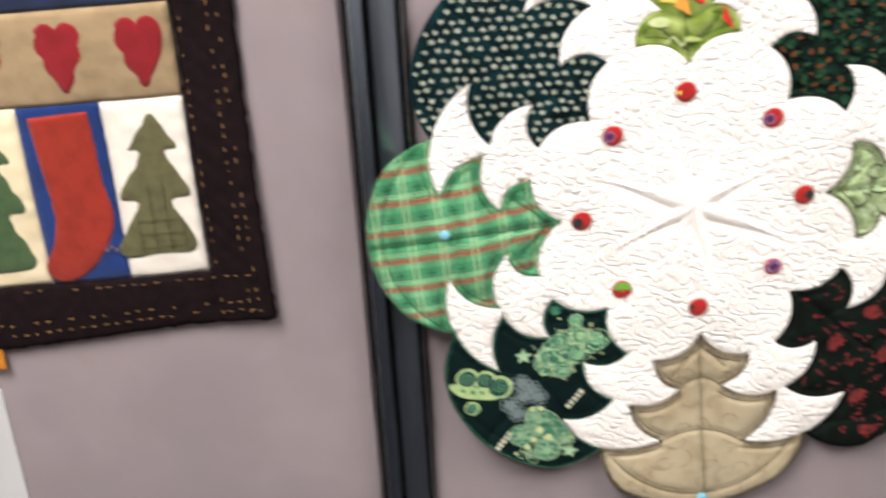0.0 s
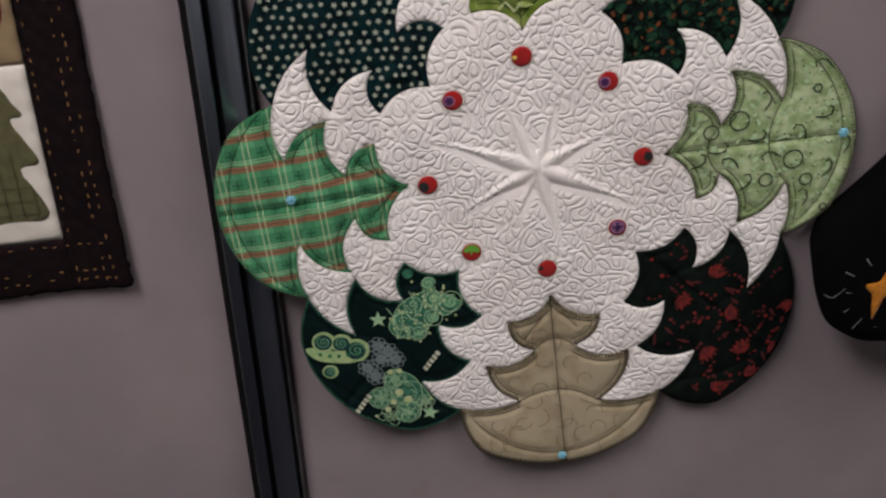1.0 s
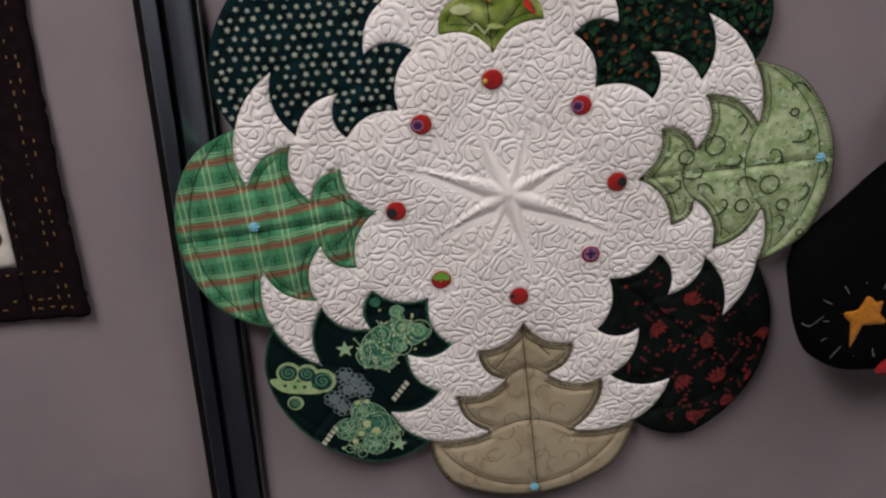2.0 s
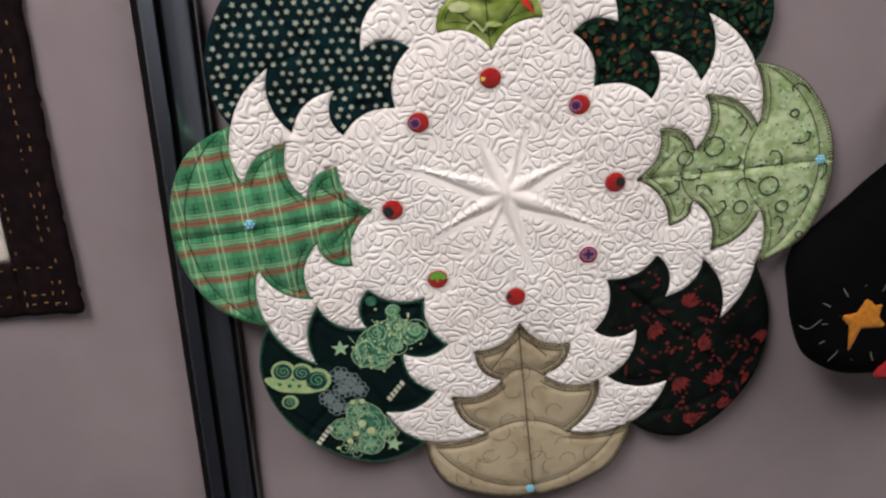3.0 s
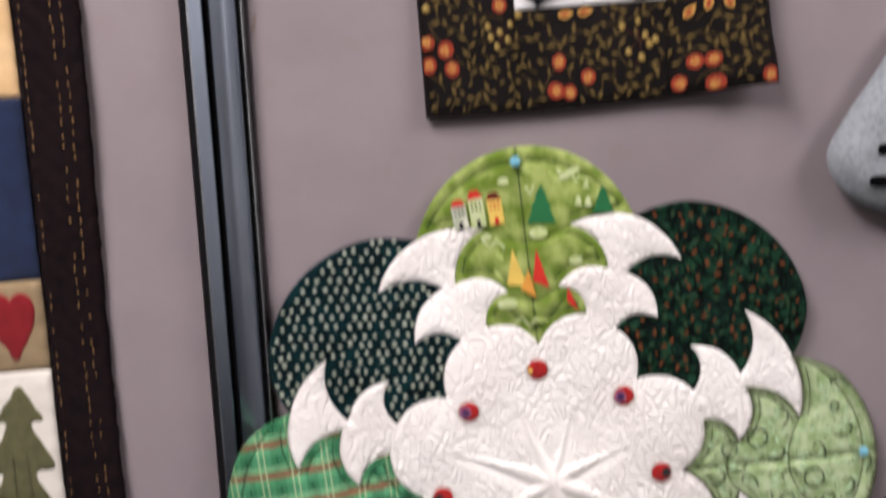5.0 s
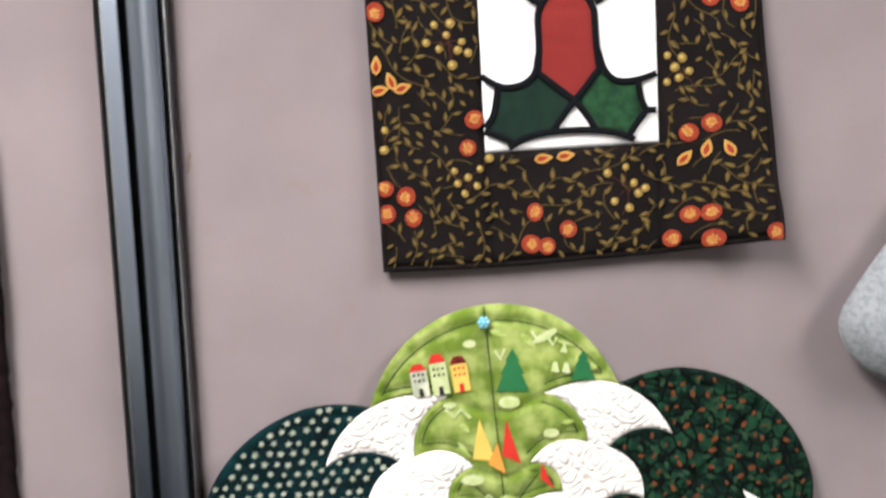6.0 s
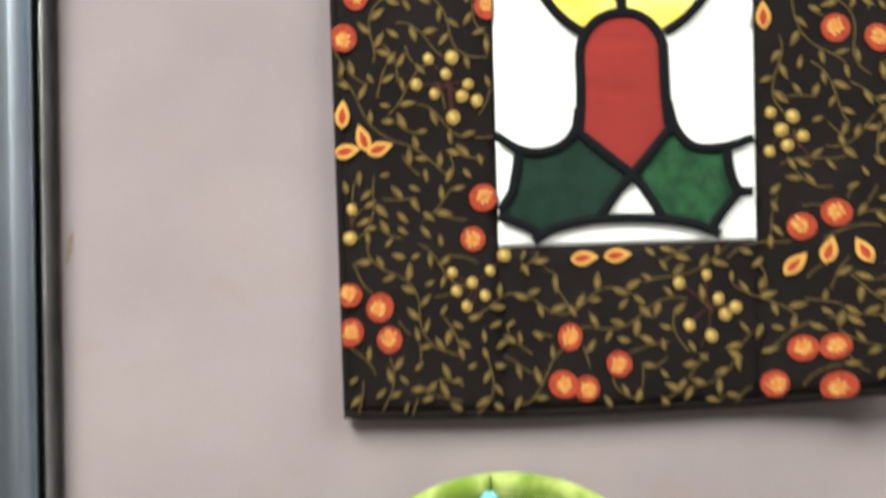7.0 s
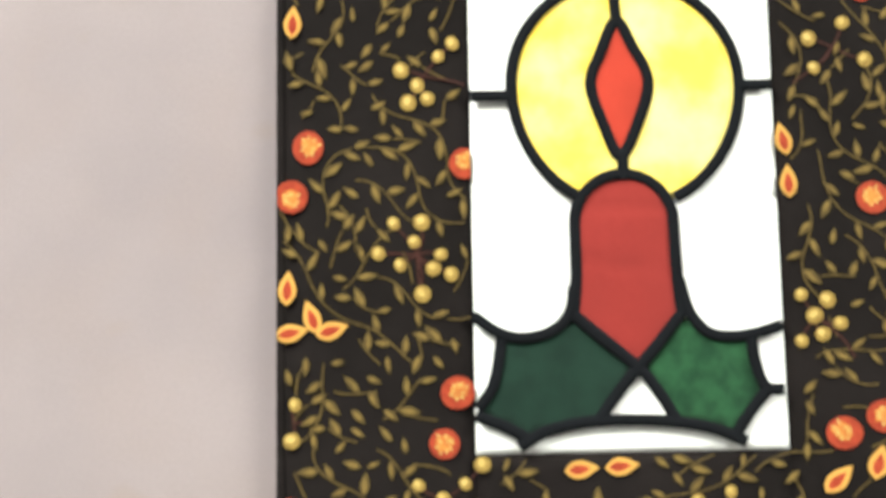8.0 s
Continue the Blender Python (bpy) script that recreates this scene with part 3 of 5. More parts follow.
DART_TURN = (22.0, 24.0, 20.0, 22.5, 21.0, 14.0, 13.0, 21.0)


def dart_relief(uv, far):
    """An eight-pointed star of pinched folds in the middle of the white."""
    x, z = uv[:, 0] - TOP_X, (uv[:, 1] - TOP_Z) / 1.1
    r = np.hypot(x, z)
    ridge, dip = np.zeros(len(uv)), np.zeros(len(uv))
    for axis, reach, half, turn in zip(AXES, DART_REACH, DART_HALF, DART_TURN):
        q = radians(axis + turn)
        along, across = x * math.cos(q) + z * math.sin(q), np.abs(-x * math.sin(q) + z * math.cos(q))
        w = 0.92 * half * np.clip(1 - along / reach, 0, 1) ** 1.35 + 0.0008
        on = (along > 0) & (along < reach)
        ridge = np.maximum(ridge, np.where(on, 0.50 * w * np.clip(1 - (across / w) ** 1.7, 0, 1), 0))
        dip = np.maximum(dip, np.where(on, 0.0007 * np.exp(-((across - w * 1.2) / 0.0018) ** 2) * np.clip(1.2 - along / reach, 0, 1), 0))
    knot = 0.0012 * np.exp(-(((x + 0.1 * z) / 0.0022) ** 2 + ((z - 0.001) / 0.0090) ** 2)) - 0.0012 * np.exp(-(((x - 0.004) / 0.0022) ** 2 + (z / 0.008) ** 2))
    return (np.where(ridge > 0.0002, ridge, -dip)) + knot + 0.0008 * np.sin(70 * uv[:, 0]) * np.sin(64 * uv[:, 1])


def echo_lines(i, gap):
    """Quilting that follows the sides of a tree at an even distance inside."""
    out = []
    for side in (tree_side(i, -1), tree_side(i, 1)):
        line = smooth_line(densify(side, 0.0035)[:-1], 1)
        run = []
        for a, b in zip(line, line[1:]):
            d = math.dist(a, b)
            if d < 1e-6:
                continue
            nx, nz = -(b[1] - a[1]) / d, (b[0] - a[0]) / d
            spots = [(a[0] + s * gap * nx, a[1] + s * gap * nz) for s in (1, -1)]
            good = [p for p, ok in zip(spots, fits(spots, TREES[i], gap * 0.86)) if ok]
            if good and (not run or math.dist(run[-1], good[0]) < 0.010):
                run.append(good[0])
            elif len(run) > 3:
                out.append(run)
                run = good[:1]
            else:
                run = good[:1]
        if len(run) > 3:
            out.append(run)
    return out


def vein_relief(i):
    """Quilting lines of a tree: a spine, an arc across each tier and slanting veins."""
    lines = [[spot(i, r, 0.0) for r in (0.112, 0.16, 0.20, 0.24, 0.278)]]
    for k, rise in ((1, 0.010), (3, 0.013)):
        a, b = sewn(i, -1, k), sewn(i, 1, k)
        lines.append(arc(a, b, rise, 10) + [b])
    lines += echo_lines(i, 0.0062)
    lines.append([spot(i, RIM_C + (RIM_R - 0.012) * math.cos(a), (RIM_R - 0.012) * math.sin(a)) for a in np.linspace(-1.0, 1.0, 16)])
    axis = AXES[i]

    def relief(uv, far):
        h = 0.0007 * np.sin(55 * uv[:, 0] + axis) * np.sin(60 * uv[:, 1])
        for line in lines:
            h -= (0.0036 if line is lines[0] else 0.0022) * np.exp(-(edge_distance(uv, line, False) / 0.0024) ** 2)
        return h

    return relief, lines


bm = padded(WHITE_LINE, topper_surface, 0.006, 0.0018, 0.0016, 0.0016, dart_relief)
bm.verts.ensure_lookup_table()
calm = []
for v in bm.verts:
    x, z = v.co.x, v.co.z / 1.1
    r, a = math.hypot(x, z), math.degrees(math.atan2(z, x))
    clear = 1.0 if r > 0.014 else 0.0
    for q, reach, half, turn in zip(AXES, DART_REACH, DART_HALF, DART_TURN):
        gap = abs((a - q - turn + 180) % 360 - 180)
        if gap < 80 and r < reach:
            clear = min(clear, smoothstep(0.0, 0.004, r * math.sin(radians(gap)) - 0.92 * half * (1 - r / reach) ** 1.35))
    calm.append(clear)
part("quilted_centre", bm, WHITE_QUILT, topper, "white stippled centre with a pinched star", attr=("stipple", calm))

TREE_CLOTH = [(SAGE, "pale green print tree with rings"), (VINE, "dark green vine print tree"), (LIME, "lime green village print tree"), (TEAL, "dark teal tree with small stars"),
              (PLAID, "green and brown plaid tree"), (SWIRL, "blackish teal snowflake print tree"), (BEIGE, "plain beige tree"), (HOLIDAY, "near-black tree with red blossoms")]
DEEP_THREAD = painted("deep_green_thread", (0.010, 0.034, 0.014), 0.8)
TREE_OBS = []
for i, (line, (cloth, words)) in enumerate(zip(TREES, TREE_CLOTH)):
    relief, veins = vein_relief(i)
    TREE_OBS.append(part("tree", padded(line, topper_surface, 0.006, 0.003, 0.0012, 0.0016, relief), cloth, topper, words))
    if cloth in (BEIGE, SAGE, PLAID, LIME):
        bm = bmesh.new()
        for vein in veins if cloth in (BEIGE, SAGE) else veins[:1] + veins[3:]:
            ribbon(smooth_line(vein, 5), topper_surface, 0.0008, 0.0004, bm=bm)
        part("quilting_thread", bm, THREAD if cloth in (BEIGE, SAGE) else DEEP_THREAD, TREE_OBS[-1], "dark quilting thread")


def scatter(line, gap, margin, seed, jitter=0.3):
    rng = random.Random(seed)
    lo, hi = np.min(line, axis=0), np.max(line, axis=0)
    pts, row, z = [], 0, lo[1]
    while z < hi[1]:
        x = lo[0] + (row % 2) * gap / 2
        while x < hi[0]:
            pts.append((x + rng.uniform(-jitter, jitter) * gap, z + rng.uniform(-jitter, jitter) * gap))
            x += gap
        z += gap * 0.87
        row += 1
    keep = fits(pts, line, margin)
    return [p for p, k in zip(pts, keep) if k]


def ink(name, shapes, material, parent, label="", lift=0.0008, surface=topper_surface):
    lift += 0.0011 if surface is topper_surface else 0.0
    return tagged(part(name, flat_shapes(shapes, surface, lift), material, parent, label, smooth=False), kind="stuff")


def strokes(name, lines, width, material, parent, label="", lift=0.0009, surface=topper_surface):
    lift += 0.0011 if surface is topper_surface else 0.0
    bm = bmesh.new()
    for line in lines:
        ribbon(line, surface, width, lift, bm=bm)
    return tagged(part(name, bm, material, parent, label, smooth=False), kind="stuff")


rng = random.Random(5)
# small cream stars
ink("star_print", [star(x, z, rng.uniform(0.0025, 0.0032), 0.44, 5, rng.uniform(0, 6)) for x, z in scatter(TREES[3], 0.0090, 0.0022, 1, 0.16)], STAR_INK, TREE_OBS[3], "small cream printed stars")
# rust flecks on the vine print
ink("fleck_print", [disc(x, z, rng.uniform(0.0016, 0.0034), 7, 0.6, rng.uniform(0, 3)) for x, z in scatter(TREES[1], 0.0125, 0.004, 2, 0.35)], ORANGE_INK, TREE_OBS[1], "rust printed flecks")
ink("leaf_print", [leaf(x, z, 0.007, 0.0035, rng.uniform(0, 6)) for x, z in scatter(TREES[1], 0.0135, 0.006, 12, 0.4)], cotton("deep_leaf_print", (0.014, 0.048, 0.024), (0.020, 0.040, 0.012), 120.0, 1.0, lump=0.1), TREE_OBS[1], "green printed leaves", 0.0007)
# red blossoms
blossoms, drops, dim = [], [], []
POPPIES = ((0.3771, 1.0441, 1.0), (0.3477, 1.0143, 5.3), (0.3941, 0.9984, 0.5), (0.3732, 0.957, 5.4), (0.4391, 0.9582, 5.0), (0.3859, 0.9185, 1.2), (0.4174, 0.9306, 0.6), (0.4480, 1.0020, 4.4), (0.4060, 0.9600, 2.2))
for x, z, q in POPPIES:
    for k in range(5):
        turn = q + (k - 2) * 0.34
        blossoms.append(leaf(x - 0.007 * math.cos(q), z - 0.007 * math.sin(q), rng.uniform(0.0125, 0.0175), 0.0058, turn))
for x, z in scatter(TREES[7], 0.020, 0.006, 4, 0.4):
    q = rng.uniform(0, 6)
    for k in range(rng.randint(1, 4)):
        bud = disc(x + 0.0052 * k * math.cos(q + 0.3 * k), z + 0.0052 * k * math.sin(q + 0.3 * k), rng.uniform(0.0013, 0.0023), 8)
        if fits(bud, TREES[7], 0.001).all():
            (drops if rng.random() < 0.35 else dim).append(bud)
for x, z in scatter(TREES[7], 0.017, 0.006, 14, 0.4):
    bar = leaf(x, z, rng.uniform(0.008, 0.016), 0.0032, rng.uniform(0, 6))
    if rng.random() < 0.5 and fits(bar, TREES[7], 0.001).all():
        dim.append(bar)
ink("blossom_print", [b for b in blossoms if fits(b, TREES[7], 0.0).all()], RED_INK, TREE_OBS[7], "dull red printed blossoms", 0.0009)
ink("berry_print", drops, RED_INK, TREE_OBS[7], "dull red printed berries")
ink("bud_print", dim, DIM_RED_INK, TREE_OBS[7], "dim red printed buds", 0.0007)
# rings, squiggles and dots on the pale green
rings = [(0.389, 1.189, 0.0085), (0.439, 1.150, 0.0085), (0.436, 1.249, 0.0075), (0.455, 1.214, 0.0035), (0.416, 1.132, 0.006), (0.365, 1.180, 0.0065), (0.429, 1.213, 0.006), (0.452, 1.130, 0.0055), (0.470, 1.102, 0.003)]
strokes("ring_print", [disc(x, z, r, 22) + [(x + r, z)] for x, z, r in rings if fits(disc(x, z, r, 22), TREES[0], 0.001).all()], 0.0013, DARK_INK, TREE_OBS[0], "dark printed rings")
squiggles = []
for x, z, q in ((0.355, 1.152, 0.6), (0.476, 1.222, 1.2), (0.405, 1.172, 0.2), (0.470, 1.138, 1.0), (0.452, 1.112, 1.5), (0.428, 1.236, 1.1), (0.385, 1.150, 2.4), (0.463, 1.190, 0.3), (0.445, 1.175, 2.0), (0.412, 1.205, 1.4), (0.372, 1.163, 0.2), (0.460, 1.235, 2.6), (0.398, 1.130, 0.9), (0.438, 1.105, 0.4), (0.485, 1.160, 1.4), (0.420, 1.155, 2.9)):
    c, s = math.cos(q), math.sin(q)
    squiggles.append([(x + a * c - b * s, z + a * s + b * c) for a, b in ((-0.008, 0.0), (0.0, -0.003), (0.006, -0.002), (0.009, 0.003), (0.006, 0.006))])
strokes("note_print", [q for q in squiggles if fits(q, TREES[0], 0.001).all()], 0.0014, DARK_INK, TREE_OBS[0], "dark printed squiggles")
ink("dot_print", [disc(x, z, 0.0008, 6) for x, z in scatter(TREES[0], 0.0095, 0.003, 6, 0.45) if rng.random() < 0.7], DARK_INK, TREE_OBS[0], "dark printed dots")
ink("bloom_print", [leaf(x, z, rng.uniform(0.004, 0.009), rng.uniform(0.002, 0.004), rng.uniform(0, 6)) for x, z in scatter(TREES[0], 0.0115, 0.008, 7, 0.45)], cotton("mint_bloom_print", (0.40, 0.56, 0.32), lump=0.1), TREE_OBS[0], "pale printed blooms", 0.0006)


# snowflakes, swirls and sticks on the blackish teal
def rosette(x, z, r, petals):
    out = []
    for k in range(petals):
        a = 2 * math.pi * k / petals
        px, pz = x + r * 0.62 * math.cos(a), z + r * 0.62 * math.sin(a)
        out.append(disc(px, pz, r * 0.36, 12) + [(px + r * 0.36, pz)])
        out.append([(x, z), (px, pz)])
    return out


def swirl(x, z, r, turns=1.8, turn=0.0):
    return [(x + r * (1 - k / 26) * math.cos(turn + turns * 6.283 * k / 26), z + r * (1 - k / 26) * math.sin(turn + turns * 6.283 * k / 26)) for k in range(25)]


SWT = TREE_OBS[5]
def kept(shapes, margin=0.0012):
    return [s for s in shapes if fits(s, TREES[5], margin).all()]


def ring(x, z, r, n=20):
    return disc(x, z, r, n) + [(x + r, z)]


SPIRALS = ((0.1133, 1.0549, 0.0100), (0.1328, 1.0343, 0.0105), (0.1165, 1.0190, 0.0085), (0.0986, 1.0337, 0.0080), (0.0883, 1.0179, 0.0080), (0.1011, 1.0059, 0.0080), (0.1176, 1.0385, 0.0070))
ROSES = ((0.0625, 0.9357, 0.0105), (0.0700, 0.9140, 0.0125), (0.0871, 0.9177, 0.0105), (0.1040, 0.9275, 0.0095), (0.0767, 0.9560, 0.0095), (0.0840, 0.9390, 0.0110))
# fan shaped grounds of the two clusters, then their spirals, petals and pearls
fans = [leaf(0.0835, 1.000, 0.062, 0.036, 0.95, 9), leaf(0.0835, 1.000, 0.030, 0.022, 1.35, 7), leaf(0.1150, 1.030, 0.028, 0.022, 0.1, 7), leaf(0.0735, 0.966, 0.060, 0.034, -1.15, 9), leaf(0.0800, 0.950, 0.038, 0.022, -0.65, 7)]
bodies = fans + [disc(x, z, r * 1.12, 16) for x, z, r in SPIRALS + ROSES]
ink("swirl_print", kept(bodies), MINT_INK, SWT, "green printed swirl clusters", 0.0006)
ink("curl_print", kept([disc(x, z, r * 0.62, 12) for x, z, r in SPIRALS]), CURL_INK, SWT, "mid green printed curls", 0.0008)
lines = []
for k, (x, z, r) in enumerate(SPIRALS):
    lines += [swirl(x, z, r * 0.72, 1.7, k), ring(x, z, r), ring(x, z, r * 1.22)]
for k, (x, z, r) in enumerate(ROSES):
    lines += rosette(x, z, r * 0.95, 6) + [ring(x, z, r * 1.12)]
lines += [f + f[:1] for f in fans]
for x, z, reach, q in ((0.0818, 0.9991, 0.030, 0.9), (0.0818, 0.9991, 0.034, 1.3), (0.098, 1.018, 0.034, 0.75), (0.098, 1.018, 0.030, 1.15)):
    lines.append([(x + reach * t * math.cos(q + 0.5 * t), z + reach * t * math.sin(q + 0.5 * t)) for t in np.linspace(0, 1, 9)])
strokes("spiral_print", kept(lines), 0.0007, PALE_INK, SWT, "pale printed spirals", 0.0011)
pearls = [disc(x, z, r, 10) for x, z, r in ((0.0800, 0.9404, 0.0040), (0.0880, 0.9319, 0.0040), (0.0731, 0.9639, 0.0026), (0.0816, 0.9644, 0.0026), (0.0680, 0.9222, 0.0028), (0.0740, 0.9300, 0.0030), (0.0567, 0.9155, 0.0016), (0.1095, 0.9311, 0.0016))]
for x, z, r in SPIRALS:
    pearls += [disc(x + 1.45 * r * math.cos(q), z + 1.45 * r * math.sin(q), 0.0012, 7) for q in np.linspace(rng.uniform(0, 1), 6, 6)]
ink("pearl_print", kept(pearls), SNOW_INK, SWT, "pale printed pearls", 0.0012)
# the curled garland
GARLAND = ((0.0435, 0.9903, 0.0105), (0.0307, 0.9988, 0.0085), (0.0144, 1.0016, 0.0092), (0.0016, 1.0185, 0.0082), (0.0063, 0.9715, 0.0062), (0.0176, 0.9692, 0.0062))
rims = [disc(x, z, r * 1.18, 18) for x, z, r in GARLAND] + [smooth_line([(-0.003, 0.995), (0.006, 0.983), (0.022, 0.9785), (0.041, 0.9775), (0.054, 0.985), (0.046, 0.994), (0.028, 0.990), (0.010, 0.996)], 4, True), [(0.003, 0.967), (0.012, 0.959), (0.021, 0.965), (0.012, 0.972)]]
ink("garland_print", kept(rims, 0.0005), cotton("garland_print_cotton", (0.26, 0.40, 0.17), (0.42, 0.50, 0.24), 180.0, 0.9, lump=0.1), SWT, "pale yellow-green printed garland", 0.0007)
ink("garland_eye_print", kept([disc(x - 0.0006, z - 0.0004, r * 0.90, 16) for x, z, r in GARLAND]), cotton("deep_sea_print", (0.004, 0.030, 0.028), (0.010, 0.070, 0.055), 220.0, 0.8, lump=0.1), SWT, "dark teal eyes of the garland", 0.0010)
strokes("dark_curl_print", kept([swirl(x, z, r * 0.74, 2.0, k) for k, (x, z, r) in enumerate(GARLAND)]), 0.0011, CURL_INK, SWT, "green printed curls", 0.0013)
ink("garland_bead_print", kept([disc(0.010 + 0.0085 * k, 0.9885 - 0.003 * k + 0.0007 * k * k, 0.0020, 8) for k in range(5)]), PINE_INK, SWT, "green printed beads", 0.0012)
flake = []
for x, z in ((0.0636, 0.9934), (0.0523, 0.9702), (0.0595, 0.9602), (0.0793, 0.9770), (0.0727, 0.9866), (0.0657, 0.9784)):
    flake += rosette(x, z, 0.0092, 7) + [ring(x, z, 0.0040, 12)]
strokes("snowflake_print", flake, 0.0008, GREY_INK, SWT, "grey printed snowflake", 0.0014)
ink("fragment_print", kept([disc(0.0957, 1.0660, 0.0050, 9), disc(0.0554, 1.0470, 0.0070, 10, 0.6, 0.3), disc(0.1375, 0.9666, 0.0070, 10), disc(0.0035, 1.0340, 0.0070, 10)], 0.0004), MINT_INK, SWT, "green printed fragments", 0.0007)
ink("star_print", [star(0.066, 1.021, 0.0085, 0.42, 5, 0.3), star(0.108, 0.915, 0.0085, 0.42, 5, 0.1)], PALE_INK, SWT, "pale green printed stars", 0.0010)
sticks = []
for x, z, q in ((0.112, 0.972, 0.9), (0.045, 0.930, 0.95)):
    for k in range(5):
        a = -0.011 + k * 0.0048
        sticks.append([(x + p * math.cos(q) - s * math.sin(q), z + p * math.sin(q) + s * math.cos(q)) for p, s in ((a, -0.0024), (a + 0.0034, -0.0024), (a + 0.0044, 0.0024), (a + 0.001, 0.0024))])
ink("candy_stick_print", sticks, CREAM_INK, SWT, "cream printed striped sticks", 0.0010)

# village on the lime green
def turned(shape, x, z, q=0.14):
    return [(x + (a - x) * math.cos(q) - (b - z) * math.sin(q), z + (a - x) * math.sin(q) + (b - z) * math.cos(q)) for a, b in shape]


LT = TREE_OBS[2]
for k, (x, z, h, wall_ink, roof_ink) in enumerate(((0.142, 1.394, 0.024, CREAM_INK, SCARLET_INK), (0.156, 1.398, 0.030, SNOW_INK, SCARLET_INK), (0.171, 1.398, 0.026, YELLOW_INK, RED_INK))):
    ink("house_print", [turned(s, x, z) for s in [[(x - 0.006, z - h / 2), (x + 0.006, z - h / 2), (x + 0.006, z + h * 0.3), (x - 0.006, z + h * 0.3)]]], wall_ink, LT, "small printed house", 0.0009)
    ink("roof_print", [turned(s, x, z) for s in [[(x - 0.0065, z + h * 0.3), (x + 0.0065, z + h * 0.3), (x + 0.003, z + h * 0.52), (x - 0.003, z + h * 0.52)]]], roof_ink, LT, "red printed roof", 0.0010)
    ink("window_print", [turned(s, x, z) for s in [[(x + dx - 0.0008, z + dz - 0.0009), (x + dx + 0.0008, z + dz - 0.0009), (x + dx + 0.0008, z + dz + 0.0009), (x + dx - 0.0008, z + dz + 0.0009)] for dx in (-0.0032, 0.0, 0.0032) for dz in (0.0, 0.0045)] + [[(x - 0.0016, z - h / 2), (x + 0.0016, z - h / 2), (x + 0.0016, z - h / 2 + 0.006), (x - 0.0016, z - h / 2 + 0.006)]]], BUTTON_DARK if k < 2 else SCARLET_INK, LT, "printed windows and door", 0.0012)


def little_tree(x, z, w, h, lean=0.0):
    pts = [(0, 0.5), (0.22, 0.2), (0.15, 0.2), (0.36, -0.1), (0.27, -0.1), (0.5, -0.5)]
    return [(x + a * w + lean * b, z + b * h) for a, b in pts] + [(x - a * w + lean * b, z + b * h) for a, b in pts[:0:-1]]


ink("pine_print", [little_tree(0.2085, 1.400, 0.024, 0.032)], PINE_INK, LT, "dark green printed pine")
ink("yellow_pine_print", [[(0.179, 1.334), (0.196, 1.332), (0.184, 1.364)]], YELLOW_INK, LT, "yellow printed pine")
ink("orange_pine_print", [[(0.190, 1.330), (0.203, 1.322), (0.197, 1.346)]], cotton("orange_ink", (0.62, 0.28, 0.05), lump=0.1), LT, "orange printed pine", 0.0010)
ink("red_pine_print", [[(0.2005, 1.336), (0.214, 1.330), (0.2035, 1.363)], [(0.228, 1.318), (0.238, 1.309), (0.229, 1.330)]], SCARLET_INK, LT, "red printed pine", 0.0011)
snow = [[(0.236, 1.391), (0.256, 1.388), (0.257, 1.395), (0.237, 1.398)], [(0.236, 1.398), (0.242, 1.397), (0.2405, 1.405), (0.2375, 1.405)], [(0.244, 1.397), (0.250, 1.396), (0.2485, 1.404), (0.2455, 1.404)], [(0.2425, 1.412), (0.248, 1.411), (0.246, 1.420)], disc(0.206, 1.376, 0.008, 9, 0.6), disc(0.179, 1.318, 0.009, 8, 0.5), disc(0.232, 1.424, 0.010, 9, 0.3, 0.5), disc(0.236, 1.352, 0.006, 8, 0.6), disc(0.178, 1.420, 0.005, 8, 0.6), disc(0.163, 1.375, 0.005, 8, 0.5)]
ink("snow_print", [s for s in snow if fits(s, TREES[2], 0.001).all()], SNOW_INK, LT, "pale printed snow", 0.0008)
smears = []
for x, z in scatter(TREES[2], 0.019, 0.007, 31, 0.42):
    if rng.random() < 0.75 and not (0.13 < x < 0.222 and 1.375 < z < 1.42) and not (0.172 < x < 0.24 and 1.305 < z < 1.37):
        smears.append(turned(leaf(x, z, rng.uniform(0.007, 0.016), rng.uniform(0.0025, 0.0055), rng.gauss(-0.8, 0.6), 6), x, z, 0.0))
ink("smear_print", [s for s in smears if fits(s, TREES[2], 0.001).all()], cotton("pale_lime_print", (0.40, 0.47, 0.16), (0.24, 0.34, 0.06), 200.0, 0.9, lump=0.1), LT, "pale lime printed smears", 0.0006)
zig = [[(0.222, 1.428), (0.228, 1.420), (0.231, 1.427), (0.238, 1.417), (0.240, 1.423)], [(0.160, 1.372), (0.166, 1.366), (0.171, 1.372), (0.178, 1.365)], [(0.212, 1.352), (0.220, 1.346), (0.226, 1.352), (0.234, 1.343)], [(0.196, 1.415), (0.200, 1.408), (0.203, 1.416)], [(0.150, 1.378), (0.153, 1.370), (0.157, 1.379)], [(0.184, 1.300), (0.190, 1.306), (0.197, 1.298), (0.203, 1.305)], [(0.214, 1.304), (0.222, 1.310), (0.228, 1.303)]]
strokes("sketch_print", [z for z in zig if fits(z, TREES[2], 0.001).all()], 0.0022, SNOW_INK, LT, "pale sketchy printed lines", 0.0009)
ink("pine_corner_print", [s for s in [little_tree(0.2590, 1.4020, 0.018, 0.022), disc(0.2675, 1.3945, 0.0045, 9, 1.2)] if fits(s, TREES[2], 0.0005).all()], PINE_INK, LT, "dark green printed pine", 0.0009)

